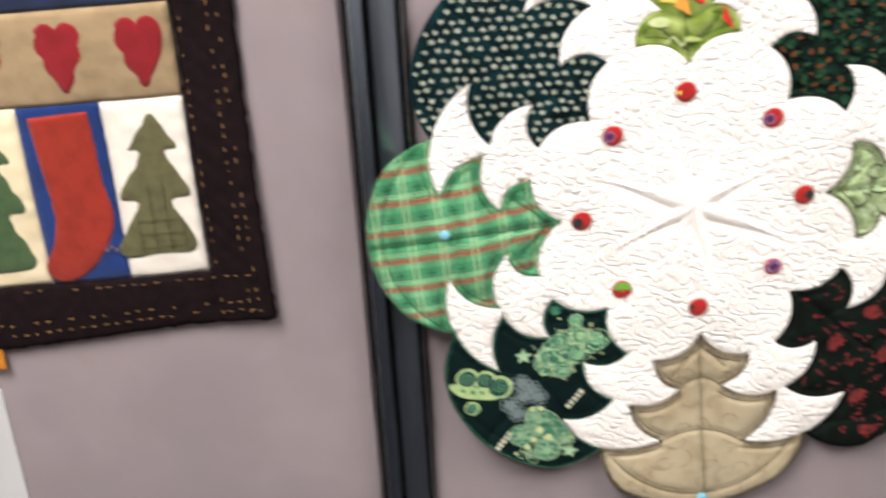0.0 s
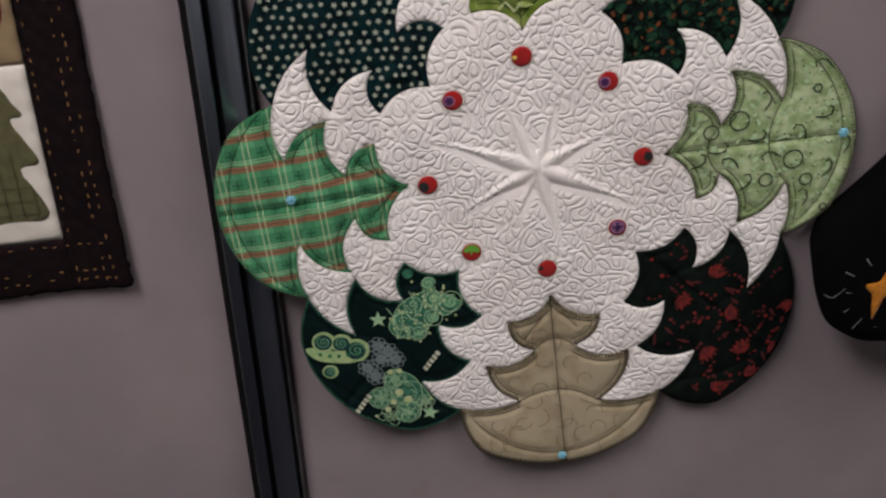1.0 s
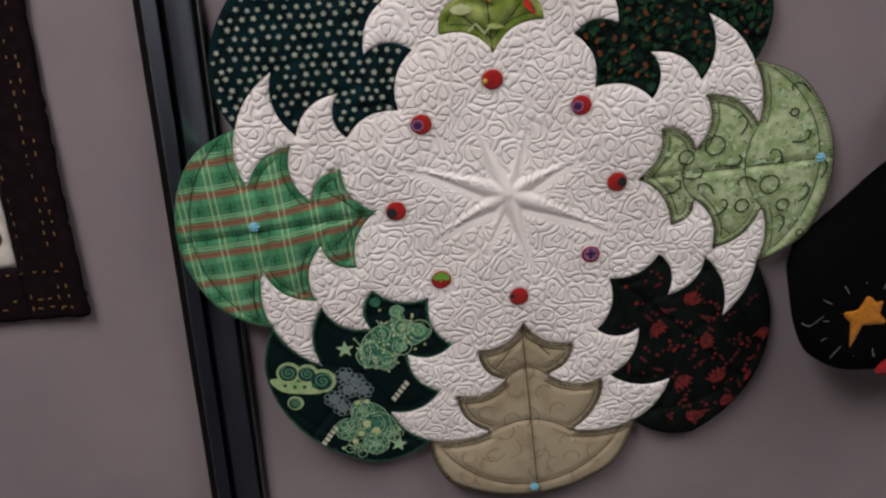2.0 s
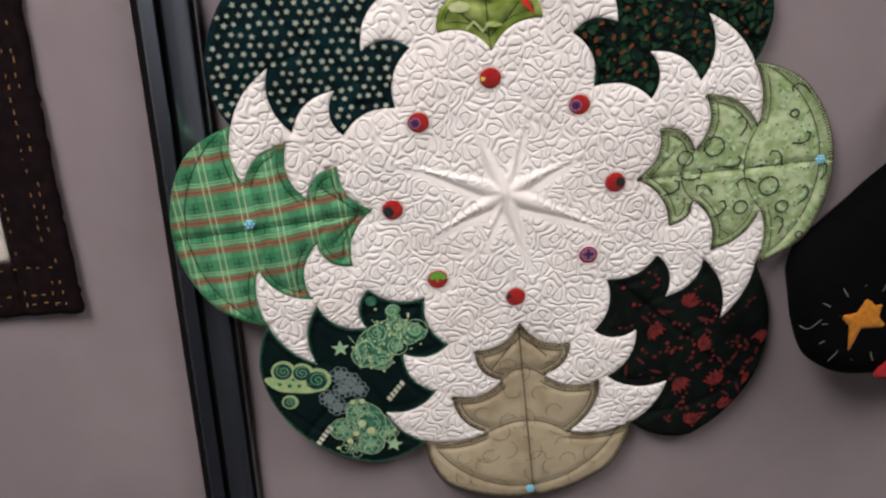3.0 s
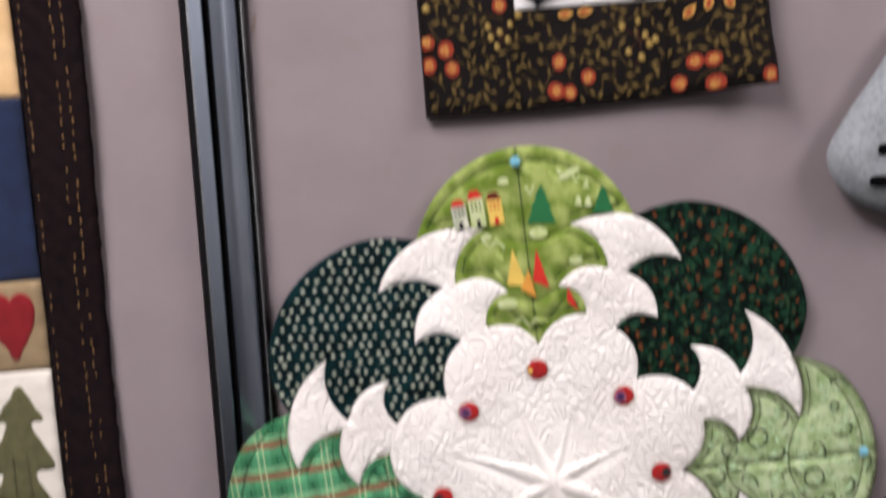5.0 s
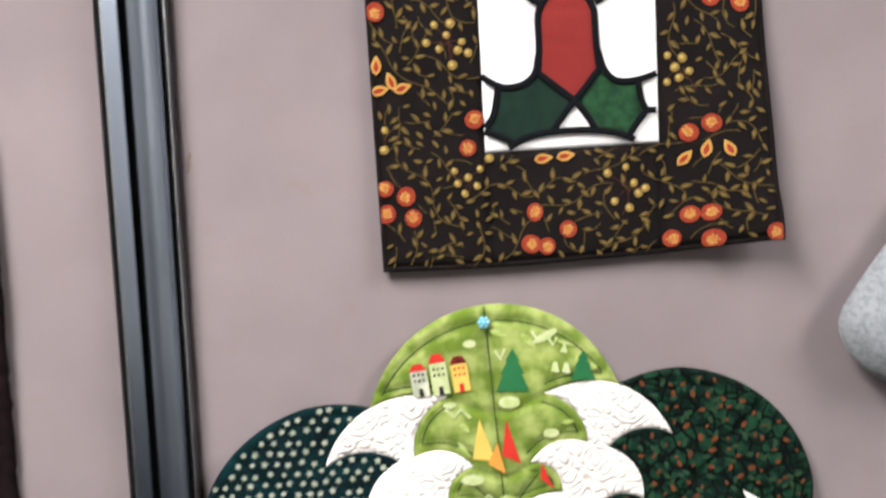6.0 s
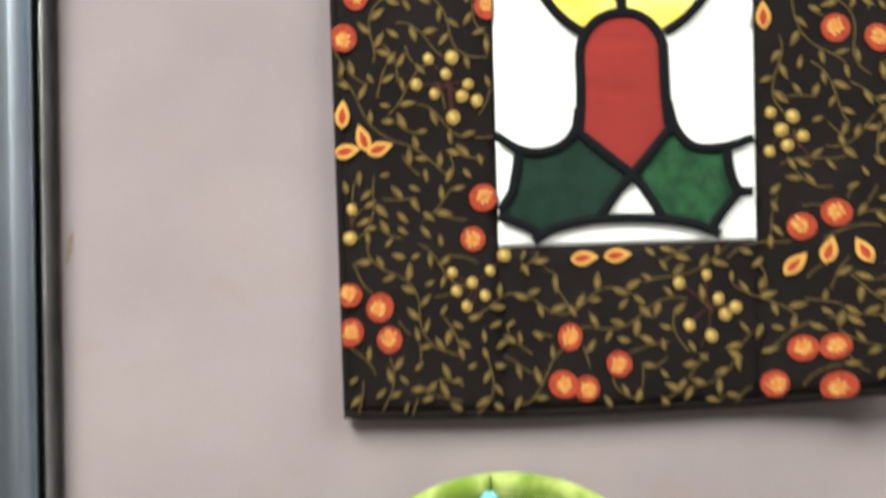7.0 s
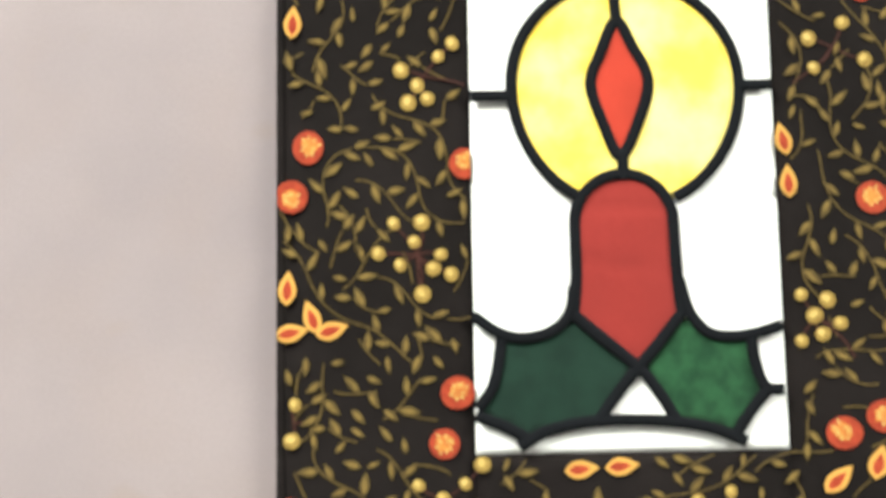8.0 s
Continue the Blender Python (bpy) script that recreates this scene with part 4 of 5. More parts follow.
# fine brown veins on the beige tree
veins = []
for x, z in scatter(TREES[6], 0.022, 0.008, 21, 0.4):
    q, bend = rng.uniform(0, 6.28), rng.choice((-1, 1)) * rng.uniform(60, 150)
    line = [(x, z)]
    for k in range(9):
        line.append((line[-1][0] + 0.003 * math.cos(q), line[-1][1] + 0.003 * math.sin(q)))
        q += bend * 0.003
    line = [p for p, ok in zip(line, fits(line, TREES[6], 0.003)) if ok]
    if len(line) > 3:
        veins.append(line)
strokes("vein_print", veins, 0.0007, cotton("soft_brown_print", (0.18, 0.135, 0.075), lump=0.1), TREE_OBS[6], "fine brown printed veins", 0.0004)

# blanket stitching round the trees
for index, colour, length in ((0, THREAD, 0.0032), (6, THREAD, 0.0038), (5, MINT_INK, 0.0020), (4, PINE_INK, 0.0024)):
    line = densify(TREES[index], 0.0024)
    stitches = []
    for a, b in zip(line, line[1:] + line[:1]):
        dx, dz = b[0] - a[0], b[1] - a[1]
        d = math.hypot(dx, dz)
        if d < 1e-6:
            continue
        nx, nz = -dz / d, dx / d
        j = rng.uniform(0.75, 1.15) * length
        probe = (a[0] + nx * length, a[1] + nz * length)
        if not inside([probe], TREES[index])[0]:
            nx, nz = -nx, -nz
        w = 0.00055
        stitches.append([(a[0] + dx / d * w, a[1] + dz / d * w), (a[0] - dx / d * w, a[1] - dz / d * w), (a[0] - dx / d * w + nx * j, a[1] - dz / d * w + nz * j), (a[0] + dx / d * w + nx * j, a[1] + dz / d * w + nz * j)])
    if index in (0, 6):
        strokes("edge_thread", [line + line[:1]], 0.0007, colour, TREE_OBS[index], "dark edge thread", 0.0002)
    ink("blanket_stitching", stitches, colour, TREE_OBS[index], "short edge stitches", 0.0009)

# the eight fabric dots
DOTS = [(0.3064, 1.1626, BUTTON_DARK, 0.55, 0.0, 0.0), (0.2747, 1.2329, BUTTON_PURPLE, 0.62, 3.3, -0.4), (0.2024, 1.2598, YELLOW_INK, 0.26, 3.3, 0.0), (0.1436, 1.2258, BUTTON_PURPLE, 0.62, 3.3, 0.0),
        (0.1188, 1.1508, BUTTON_DARK, 0.6, 3.6, 0.0), (0.1542, 1.0826, BUTTON_GREEN, 0.75, 1.5, 0.0), (0.2219, 1.0602, BUTTON_DARK, 0.28, 3.0, 0.0), (0.2851, 1.0966, BUTTON_PURPLE, 0.92, 0.6, 0.0)]
for x, z, second, share, side, tilt in DOTS:
    dot = part("button", dome(x, z, 0.0087, topper_surface, 0.0016, lift=0.0016), BUTTON_RED, topper, "round red fabric dot")
    r = 0.0087 * min(share, 0.80)
    off = 0.0087 * (0.95 - min(share, 0.80)) if share < 0.9 else 0.0
    px, pz = x + off * math.cos(side), z + off * math.sin(side)
    if second is BUTTON_GREEN:
        c, s = math.cos(side - 1.57), math.sin(side - 1.57)
        crown = [(0.0075 * math.cos(a), 0.0075 * math.sin(a)) for a in np.linspace(0.1, 3.04, 9)] + [(-0.0040, -0.0010), (-0.0020, 0.0014), (-0.0004, -0.0030), (0.0016, 0.0012), (0.0044, -0.0008)]
        part("patch", flat_shapes([[(x + a * c - b * s, z + a * s + b * c) for a, b in crown]], topper_surface, 0.0036), second, dot, "green leafy print of the dot")
    else:
        part("patch", dome(px, pz, r, topper_surface, 0.0008, 3, 14, lift=0.0026), second, dot, "printed patch of the dot")
    if second is BUTTON_PURPLE:
        strokes("ring_print", [disc(px, pz, r * 0.80, 18) + [(px + r * 0.80, pz)]] + ([[(x - 0.006, z + d), (x + 0.006, z + d)] for d in (-0.002, 0.0025)] + [[(x + d, z - 0.006), (x + d, z + 0.006)] for d in (-0.0025, 0.002)] if share > 0.9 else []), 0.0006, LILAC_INK, dot, "lilac printed rings", 0.0026)
        part("eye_print", flat_shapes([disc(px, pz, r * 0.42, 12)], topper_surface, 0.0042), cotton("deep_purple_print", (0.045, 0.018, 0.075), lump=0.1), dot, "dark purple eye")
    strokes("halo_stitch", [disc(x, z, 0.0098, 26) + [(x + 0.0098, z)]], 0.0009, IVORY, dot, "pale ring of stitches", 0.0012)


def bead_pin(x, z, surface, base, lift):
    ob = thing("bead_pin", base, "pale blue glass flower bead on a pin", "bead pin", "bead pins")
    for k in range(7):
        a = 2 * math.pi * k / 6
        r = 0.0029 if k < 6 else 0.0
        spot = surface(x + r * math.cos(a), z + r * math.sin(a), lift + (0.0016 if k < 6 else 0.0028))
        bm = bmesh.new()
        bmesh.ops.create_icosphere(bm, subdivisions=2, radius=0.0017 if k < 6 else 0.0016, matrix=Matrix.Translation(spot))
        part("petal_bead" if k < 6 else "centre_bead", bm, GLASS_BLUE, ob)
    bm = bmesh.new()
    back = surface(x, z, -0.012)
    bmesh.ops.create_cone(bm, segments=8, radius1=0.0005, radius2=0.0005, depth=0.016, matrix=Matrix.Translation((back + surface(x, z, lift)) / 2) @ Matrix.Rotation(radians(90), 4, "X"))
    part("shaft", bm, ALUMINIUM, ob)
    return ob


for x, z in ((0.0, 1.146), (0.4815, 1.1715), (0.1885, 1.4355), (0.2345, 0.8515)):
    bead_pin(x, z, topper_surface, (TOP_X, WALL, TOP_Z), 0.0018)

# ---- the candle wall hanging ----
CAN_X, CAN_Z, LEANS = 0.118, 1.4735, radians(2.0)
CAN_W, CAN_H = 0.2665, 0.398
PAN_U0, PAN_U1, PAN_V0, PAN_V1 = 0.0758, 0.1965, 0.0778, 0.318


def candle_surface(u, v, h):
    flare = smoothstep(0.20, 0.0, v) * smoothstep(0.19, 0.271, u)
    u2 = u + 0.0150 * flare + 0.0040 * smoothstep(0.05, 0.0, v) * smoothstep(0.22, 0.266, u) + 0.0018 * smoothstep(0.06, 0.0, u)
    v2 = v + 0.0035 * flare - 0.0015 * math.sin(20 * u) * smoothstep(0.06, 0.0, v)
    off = 0.0075 + 0.016 * flare + 0.0012 * math.sin(26 * u + 1) * math.sin(17 * v) + 0.003 * smoothstep(0.09, 0.0, v) + h
    c, s = math.cos(LEANS), math.sin(LEANS)
    x, z = u2 * c - v2 * s, u2 * s + v2 * c
    return Vector((x + (0.047 - x) * off / 0.52, -off, z + (0.125 - z) * off / 0.52))


def rect(u0, u1, v0, v1):
    return [(u0, v0), (u1, v0), (u1, v1), (u0, v1)]


hanging = thing("wall_hanging", (CAN_X, WALL, CAN_Z), "quilted stained-glass style candle hanging with dark flowered border", "wall hanging")
strips = [("border_strip", rect(0.0018, PAN_U0, 0.0018, CAN_H - 0.0018)), ("border_strip", rect(PAN_U1, CAN_W - 0.0018, 0.0018, CAN_H - 0.0018)), ("border_strip", rect(PAN_U0, PAN_U1, 0.0018, PAN_V0)), ("border_strip", rect(PAN_U0, PAN_U1, PAN_V1, CAN_H - 0.0018))]
STRIP_OBS = [part(n, padded(r, candle_surface, 0.005, 0.005, 0.0010, 0.0016), BORDER, hanging, "dark brown cotton border with gold vines") for n, r in strips]
for line in ([(0.0, 0.0), (0.0, CAN_H)], [(CAN_W, 0.0), (CAN_W, CAN_H)], [(0.0, 0.0), (CAN_W, 0.0)], [(0.0, CAN_H), (CAN_W, CAN_H)]):
    (a, b), (c, d) = line
    w = 0.0018
    body = rect(min(a, c) - w, max(a, c) + w, min(b, d) + (w if a == c else -w), max(b, d) - (w if a == c else -w))
    part("binding", padded(body, candle_surface, 0.0062, 0.004, 0.0012, 0.0022), BORDER, hanging, "narrow rolled edge binding")
panel = part("panel", padded(rect(PAN_U0, PAN_U1, PAN_V0, PAN_V1), candle_surface, 0.005, 0.003, 0.0008, 0.0014, lambda uv, far: -0.0009 * np.exp(-((uv[:, 1] - PAN_V0 - 0.0965 - 0.02 * (uv[:, 0] - PAN_U0)) / 0.0014) ** 2) + 0.0004 * np.sin(uv[:, 0] * 95) * np.sin(uv[:, 1] * 80)), PURE_WHITE, hanging, "white cotton picture panel")


def pan(points):
    return [(PAN_U0 + a, PAN_V0 + b) for a, b in points]


GLOW = [(0.0620 + 0.0456 * math.sin(a), 0.1441 + (0.0435 if math.cos(a) > 0 else 0.050) * math.cos(a)) for a in np.linspace(0, 2 * math.pi, 49)[:-1]]
FLAME = smooth_line([(0.0590, 0.1700), (0.0525, 0.1570), (0.0480, 0.1440), (0.0530, 0.1270), (0.0590, 0.1150), (0.0660, 0.1270), (0.0712, 0.1450), (0.0655, 0.1590)], 6, True)
CANDLE = [(0.0401, 0.0877)] + [(0.0597 - 0.0196 * math.cos(a), 0.0885 + 0.0195 * math.sin(a)) for a in np.linspace(0.2, math.pi - 0.2, 14)] + smooth_line([(0.0791, 0.0873), (0.0798, 0.0680), (0.0812, 0.0532)], 4) + [(0.0640, 0.0318)] + smooth_line([(0.0389, 0.0527), (0.0402, 0.0680), (0.0401, 0.0860)], 4)
HOLLY_L = smooth_line([(0.0110, 0.0437), (0.0230, 0.0440), (0.0389, 0.0510)], 4) + [(0.0620, 0.0330)] + smooth_line([(0.0560, 0.0235), (0.0474, 0.0118)], 4) + smooth_line([(0.0330, 0.0100), (0.0192, 0.0068)], 3) + smooth_line([(0.0100, 0.0120), (0.0008, 0.0160)], 3) + smooth_line([(0.0078, 0.0270), (0.0090, 0.0360)], 3)
HOLLY_R = [(0.0660, 0.0330)] + [(0.0812, 0.0520)] + smooth_line([(0.0900, 0.0460), (0.0985, 0.0436), (0.1080, 0.0430)], 4) + smooth_line([(0.1090, 0.0335), (0.1127, 0.0240)], 4) + smooth_line([(0.1060, 0.0150), (0.1003, 0.0068)], 3) + smooth_line([(0.0880, 0.0105), (0.0765, 0.0125)], 3) + [(0.0710, 0.0230)]
fills = [("glow", GLOW, SUN_YELLOW, "sunny yellow glow round the flame", 0.0015), ("flame", FLAME, FLAME_RED, "orange-red flame", 0.0021), ("candle", CANDLE, CANDLE_RED, "brick red candle", 0.0021), ("holly_leaf", HOLLY_L, HOLLY_DARK, "dark green holly leaf", 0.0019), ("holly_leaf", HOLLY_R, HOLLY_LIGHT, "mid green mottled holly leaf", 0.0019)]
for name, line, cloth, words, lift in fills:
    part(name, padded(pan(line), lambda u, v, h, lift=lift: candle_surface(u, v, h + lift), 0.0012, 0.003, 0.0003, 0.0006, lambda uv, far: -0.0005 * np.exp(-((uv[:, 1] - PAN_V0 - 0.0945) / 0.0012) ** 2) - 0.0004 * np.exp(-((uv[:, 1] - PAN_V0 - 0.071 + 0.15 * (uv[:, 0] - PAN_U0 - 0.06)) / 0.0012) ** 2) + 0.0003 * np.sin(uv[:, 0] * 160) * np.sin(uv[:, 1] * 130)), cloth, hanging, words)
GLOW_ARC = [(0.0620 + 0.0456 * math.sin(a), 0.1441 + (0.0435 if math.cos(a) > 0 else 0.050) * math.cos(a)) for a in np.linspace(-2.74, 2.74, 44)]
TAPES = [(GLOW_ARC, False), (FLAME, True), (CANDLE, True),
         (smooth_line([(0.0590, 0.1875), (0.0584, 0.1800), (0.0592, 0.1690)], 4), False), ([(0.0600, 0.1150), (0.0600, 0.1060)], False),
         ([(0.0, 0.1395), (0.0160, 0.1395)], False), ([(0.1078, 0.1434), (0.1205, 0.1436)], False),
         (smooth_line([(-0.0005, 0.0530), (0.0090, 0.0465), (0.0186, 0.0440), (0.0300, 0.0465), (0.0372, 0.0535), (0.0392, 0.0640)], 5), False),
         (smooth_line([(0.1205, 0.0478), (0.1095, 0.0446), (0.0990, 0.0436), (0.0905, 0.0458), (0.0838, 0.0540), (0.0806, 0.0660)], 5), False),
         (smooth_line([(0.0105, 0.0437), (0.0088, 0.0330), (0.0065, 0.0250), (0.0008, 0.0170)], 5), False),
         (smooth_line([(0.0, 0.0145), (0.0095, 0.0110), (0.0192, 0.0060)], 5), False),
         (smooth_line([(0.0389, 0.0527), (0.0500, 0.0430), (0.0640, 0.0315), (0.0720, 0.0210), (0.0775, 0.0115)], 5), False),
         (smooth_line([(0.0812, 0.0532), (0.0730, 0.0430), (0.0640, 0.0330), (0.0560, 0.0235), (0.0470, 0.0115)], 5), False),
         (smooth_line([(0.1080, 0.0430), (0.1090, 0.0335), (0.1127, 0.0240), (0.1200, 0.0228)], 5), False),
         (smooth_line([(0.1140, 0.0235), (0.1060, 0.0140), (0.1000, 0.0050)], 5), False),
         (smooth_line([(0.0165, 0.0022), (0.0260, 0.0078), (0.0400, 0.0112), (0.0575, 0.0122), (0.0760, 0.0112), (0.0920, 0.0082), (0.1045, 0.0030)], 6), False)]
for k, (line, closed) in enumerate(TAPES):
    part("bias_tape", ribbon(pan(densify(line, 0.003) if closed else line), candle_surface, 0.0046, 0.0024 + 0.00005 * k, 0.0009, closed), BIAS_BLACK, hanging, "black bias tape outline")

# printed vines, leaves, berries and flowers on the border
FLOWERS = [(0.0175, 0.0508), (0.0217, 0.0355), (0.0030, 0.0570), (0.0028, 0.0392), (0.0692, 0.1014), (0.0638, 0.0821), (0.1085, 0.0348), (0.1315, 0.0213), (0.1049, 0.0128), (0.1160, 0.0105), (0.2160, 0.0830), (0.2303, 0.0885), (0.2150, 0.0242), (0.2272, 0.0239), (0.2036, 0.0079), (0.2281, 0.0041), (0.2640, 0.0045),
           (0.0106, 0.1972), (0.0040, 0.1778), (0.0735, 0.1905), (0.2345, 0.1754), (0.2539, 0.1702), (0.030, 0.270), (0.235, 0.262), (0.060, 0.330), (0.120, 0.350), (0.200, 0.352), (0.240, 0.330), (0.170, 0.378)]
PETALS = [(0.0118, 0.1310, 1.9), (0.0200, 0.1258, 0.3), (0.0024, 0.1423, 1.5), (0.0040, 0.1250, 0.2), (0.1161, 0.0716, 0.1), (0.1317, 0.0725, 0.1), (0.2129, 0.0655, 0.8), (0.2265, 0.0710, 1.3), (0.2401, 0.0697, 2.0), (0.2000, 0.1995, 1.8), (0.2014, 0.1824, 1.6), (0.0045, 0.2477, 1.5), (0.090, 0.340, 0.4)]
# sprays of berries: the twig's foot, then the berries
SPRAYS = [((0.054, 0.137), ((0.0387, 0.1553), (0.0475, 0.1507), (0.0531, 0.1598), (0.0605, 0.1493), (0.0635, 0.1547), (0.0674, 0.1470), (0.0561, 0.1394), (0.0450, 0.1670), (0.0561, 0.1674))),
          ((0.060, 0.047), ((0.0781, 0.0741), (0.0535, 0.0666), (0.0715, 0.0670), (0.0628, 0.0616), (0.0554, 0.0577), (0.0688, 0.0553), (0.0600, 0.0504))),
          ((0.222, 0.112), ((0.2039, 0.1372), (0.2137, 0.1350), (0.2085, 0.1289), (0.2179, 0.1256), (0.2031, 0.1191), (0.2111, 0.1215))),
          ((0.170, 0.028), ((0.1603, 0.0587), (0.1732, 0.0622), (0.1787, 0.0506), (0.1867, 0.0464), (0.1817, 0.0431), (0.1648, 0.0384), (0.1752, 0.0329))),
          ((0.074, 0.222), ((0.0486, 0.2280), (0.0551, 0.2218), (0.0514, 0.2149), (0.0591, 0.2165), (0.0692, 0.2389), (0.0636, 0.2336))),
          ((0.205, 0.222), ((0.2124, 0.2403), (0.2140, 0.2282), (0.2266, 0.2468), (0.2349, 0.2316))),
          ((0.012, 0.091), ((0.0053, 0.0977), (0.0040, 0.0841)))]
taken = [(x, z, 0.0078) for x, z in FLOWERS] + [(x, z, 0.0072) for x, z, _ in PETALS]
rng = random.Random(11)


def on_border(u, v, m=0.002):
    return m - 0.0018 < u < CAN_W + 0.0018 - m and m - 0.0018 < v < CAN_H + 0.0018 - m and not (PAN_U0 - m < u < PAN_U1 + m and PAN_V0 - m < v < PAN_V1 + m)


def room(u, v, r):
    return all((u - a) ** 2 + (v - b) ** 2 > (r + q) ** 2 for a, b, q in taken)


berries, glints, twigs = [], [], []
for (fu, fv), spray in SPRAYS:
    mu, mv = sum(u for u, _ in spray) / len(spray), sum(v for _, v in spray) / len(spray)
    twigs.append(smooth_line([(fu, fv), ((fu + mu) / 2 + 0.002, (fv + mv) / 2), (mu, mv)], 5))
    for u, v in spray:
        r = rng.uniform(0.0026, 0.0034)
        berries.append(disc(u, v, r, 14, rng.uniform(0.85, 1.0), rng.uniform(0, 3)))
        glints.append(disc(u - 0.0005, v + 0.0006, r * 0.55, 10, 0.8, rng.uniform(0, 3)))
        taken.append((u, v, r + 0.0008))
        twigs.append(smooth_line([(mu, mv), ((mu + u) / 2 + rng.uniform(-0.0015, 0.0015), (mv + v) / 2 + rng.uniform(-0.0015, 0.0015)), (u, v)], 4))
leaves, ribs, stems, trod = [], [], [], []


def put_leaf(u, v, q, size):
    """A slim leaf with a lighter rib, where the print leaves room for it."""
    mu, mv = u + 0.55 * size * math.cos(q), v + 0.55 * size * math.sin(q)
    eu, ev = u + (size + 0.001) * math.cos(q), v + (size + 0.001) * math.sin(q)
    if room(mu, mv, 0.0022) and room(eu, ev, 0.0004) and on_border(eu, ev, 0.001):
        leaves.append(leaf(u + 0.0007 * math.cos(q), v + 0.0007 * math.sin(q), size, size * rng.uniform(0.34, 0.44), q, 6))
        ribs.append(leaf(u + 0.0018 * math.cos(q - 0.06), v + 0.0018 * math.sin(q - 0.06), size * 0.66, size * 0.15, q + rng.uniform(-0.1, 0.1), 5))
        taken.append((mu, mv, 0.0021))


def grow(u, v, heading, length, sway, phase):
    """A long waving stem with leaves by turns on either side."""
    line, step, side = [(u, v)], 0.0022, 1
    for k in range(int(length / step)):
        heading += sway * step * math.sin(phase + 6.283 * k * step / 0.052) + rng.gauss(0, 0.035)
        u, v = u + step * math.cos(heading), v + step * math.sin(heading)
        if not on_border(u, v, 0.0012) or not room(u, v, -0.0012) or any((u - a) ** 2 + (v - b) ** 2 < 0.0042 ** 2 for a, b in trod):
            break
        line.append((u, v))
        if k % 3 == 2:
            side = -side
            put_leaf(u, v, heading + side * rng.uniform(0.55, 0.95), rng.uniform(0.0066, 0.0092))
    if len(line) > 4:
        put_leaf(*line[-1], heading, 0.0075)
        stems.append(line)
        trod.extend(line)
    return len(line)


starts = [(u, v) for v in np.arange(0.006, CAN_H, 0.0105) for u in np.arange(0.005, CAN_W, 0.0105)]
rng.shuffle(starts)
for length in (0.085, 0.050, 0.026):
    for u0, v0 in starts:
        u, v = u0 + rng.uniform(-0.004, 0.004), v0 + rng.uniform(-0.004, 0.004)
        if on_border(u, v, 0.003) and room(u, v, 0.001) and all((u - a) ** 2 + (v - b) ** 2 > 0.0070 ** 2 for a, b in trod):
            grow(u, v, rng.uniform(0, 6.28), length, rng.uniform(35, 95), rng.uniform(0, 6.28))
# single leaves where the vines leave the ground bare
for v in np.arange(0.003, CAN_H, 0.0065):
    for u in np.arange(0.003, CAN_W, 0.0065):
        q = rng.uniform(0, 6.28)
        if on_border(u, v, 0.002) and room(u, v, 0.0048):
            put_leaf(u - 0.003 * math.cos(q), v - 0.003 * math.sin(q), q, rng.uniform(0.0058, 0.0080))
vine_lift = 0.0014


def trim_to_border(shape):
    """Cut a printed motif where the picture panel or the edge of the hanging begins."""
    mu, mv = (sum(c) / len(shape) for c in zip(*shape))
    out = []
    for u, v in shape:
        u, v = min(max(u, -0.0014), CAN_W + 0.0014), min(max(v, -0.0014), CAN_H + 0.0014)
        if PAN_V0 < mv < PAN_V1:
            u = min(u, PAN_U0 - 0.0003) if mu < PAN_U0 else max(u, PAN_U1 + 0.0003)
        elif PAN_U0 < mu < PAN_U1:
            v = min(v, PAN_V0 - 0.0003) if mv < PAN_V0 else max(v, PAN_V1 + 0.0003)
        out.append((u, v))
    return out


strokes("vine_print", stems, 0.00065, VINE_INK, hanging, "gold-olive printed vines", vine_lift, candle_surface)
strokes("twig_print", [t for t in twigs if all(on_border(u, v, 0.0005) for u, v in t)], 0.0008, STEM_INK, hanging, "russet printed twigs", vine_lift + 0.0001, candle_surface)
ink("leaf_print", leaves, VINE_INK, hanging, "gold-olive printed leaves", vine_lift + 0.0002, candle_surface)
ink("leaf_rib_print", ribs, RIB_INK, hanging, "lighter printed ribs of leaves", vine_lift + 0.0003, candle_surface)
ink("berry_print", [trim_to_border(b) for b in berries], BERRY_INK, hanging, "gold printed berries", vine_lift + 0.0003, candle_surface)
ink("berry_glint_print", [trim_to_border(b) for b in glints], GLINT_INK, hanging, "pale gold printed berry spots", vine_lift + 0.0004, candle_surface)
ink("flower_print", [trim_to_border(disc(u, v, 0.0066 * rng.uniform(0.88, 1.1), 20, rng.uniform(0.88, 1.0), rng.uniform(0, 3))) for u, v in FLOWERS], FLOWER_INK, hanging, "orange-red printed blossoms", vine_lift + 0.0003, candle_surface)
hearts, sparks = [], []
for u, v in FLOWERS:
    spin = rng.uniform(0, 6)
    du, dv = rng.uniform(-0.0010, 0.0010), rng.uniform(-0.0010, 0.0010)
    hearts.append(trim_to_border([(u + du + r * math.cos(q), v + dv + r * math.sin(q)) for q, r in ((spin + 0.314 * k, rng.uniform(0.0026, 0.0042)) for k in range(20))]))
    for k in range(9):
        q, r = spin + k * 0.7, rng.uniform(0.0008, 0.0030)
        sparks.append(trim_to_border(leaf(u + du + r * math.cos(q), v + dv + r * math.sin(q), rng.uniform(0.0014, 0.0024), 0.0010, q + rng.uniform(-0.4, 0.4), 4)))
ink("flower_centre_print", hearts, HEART_INK, hanging, "tawny printed flower centres", vine_lift + 0.0005, candle_surface)
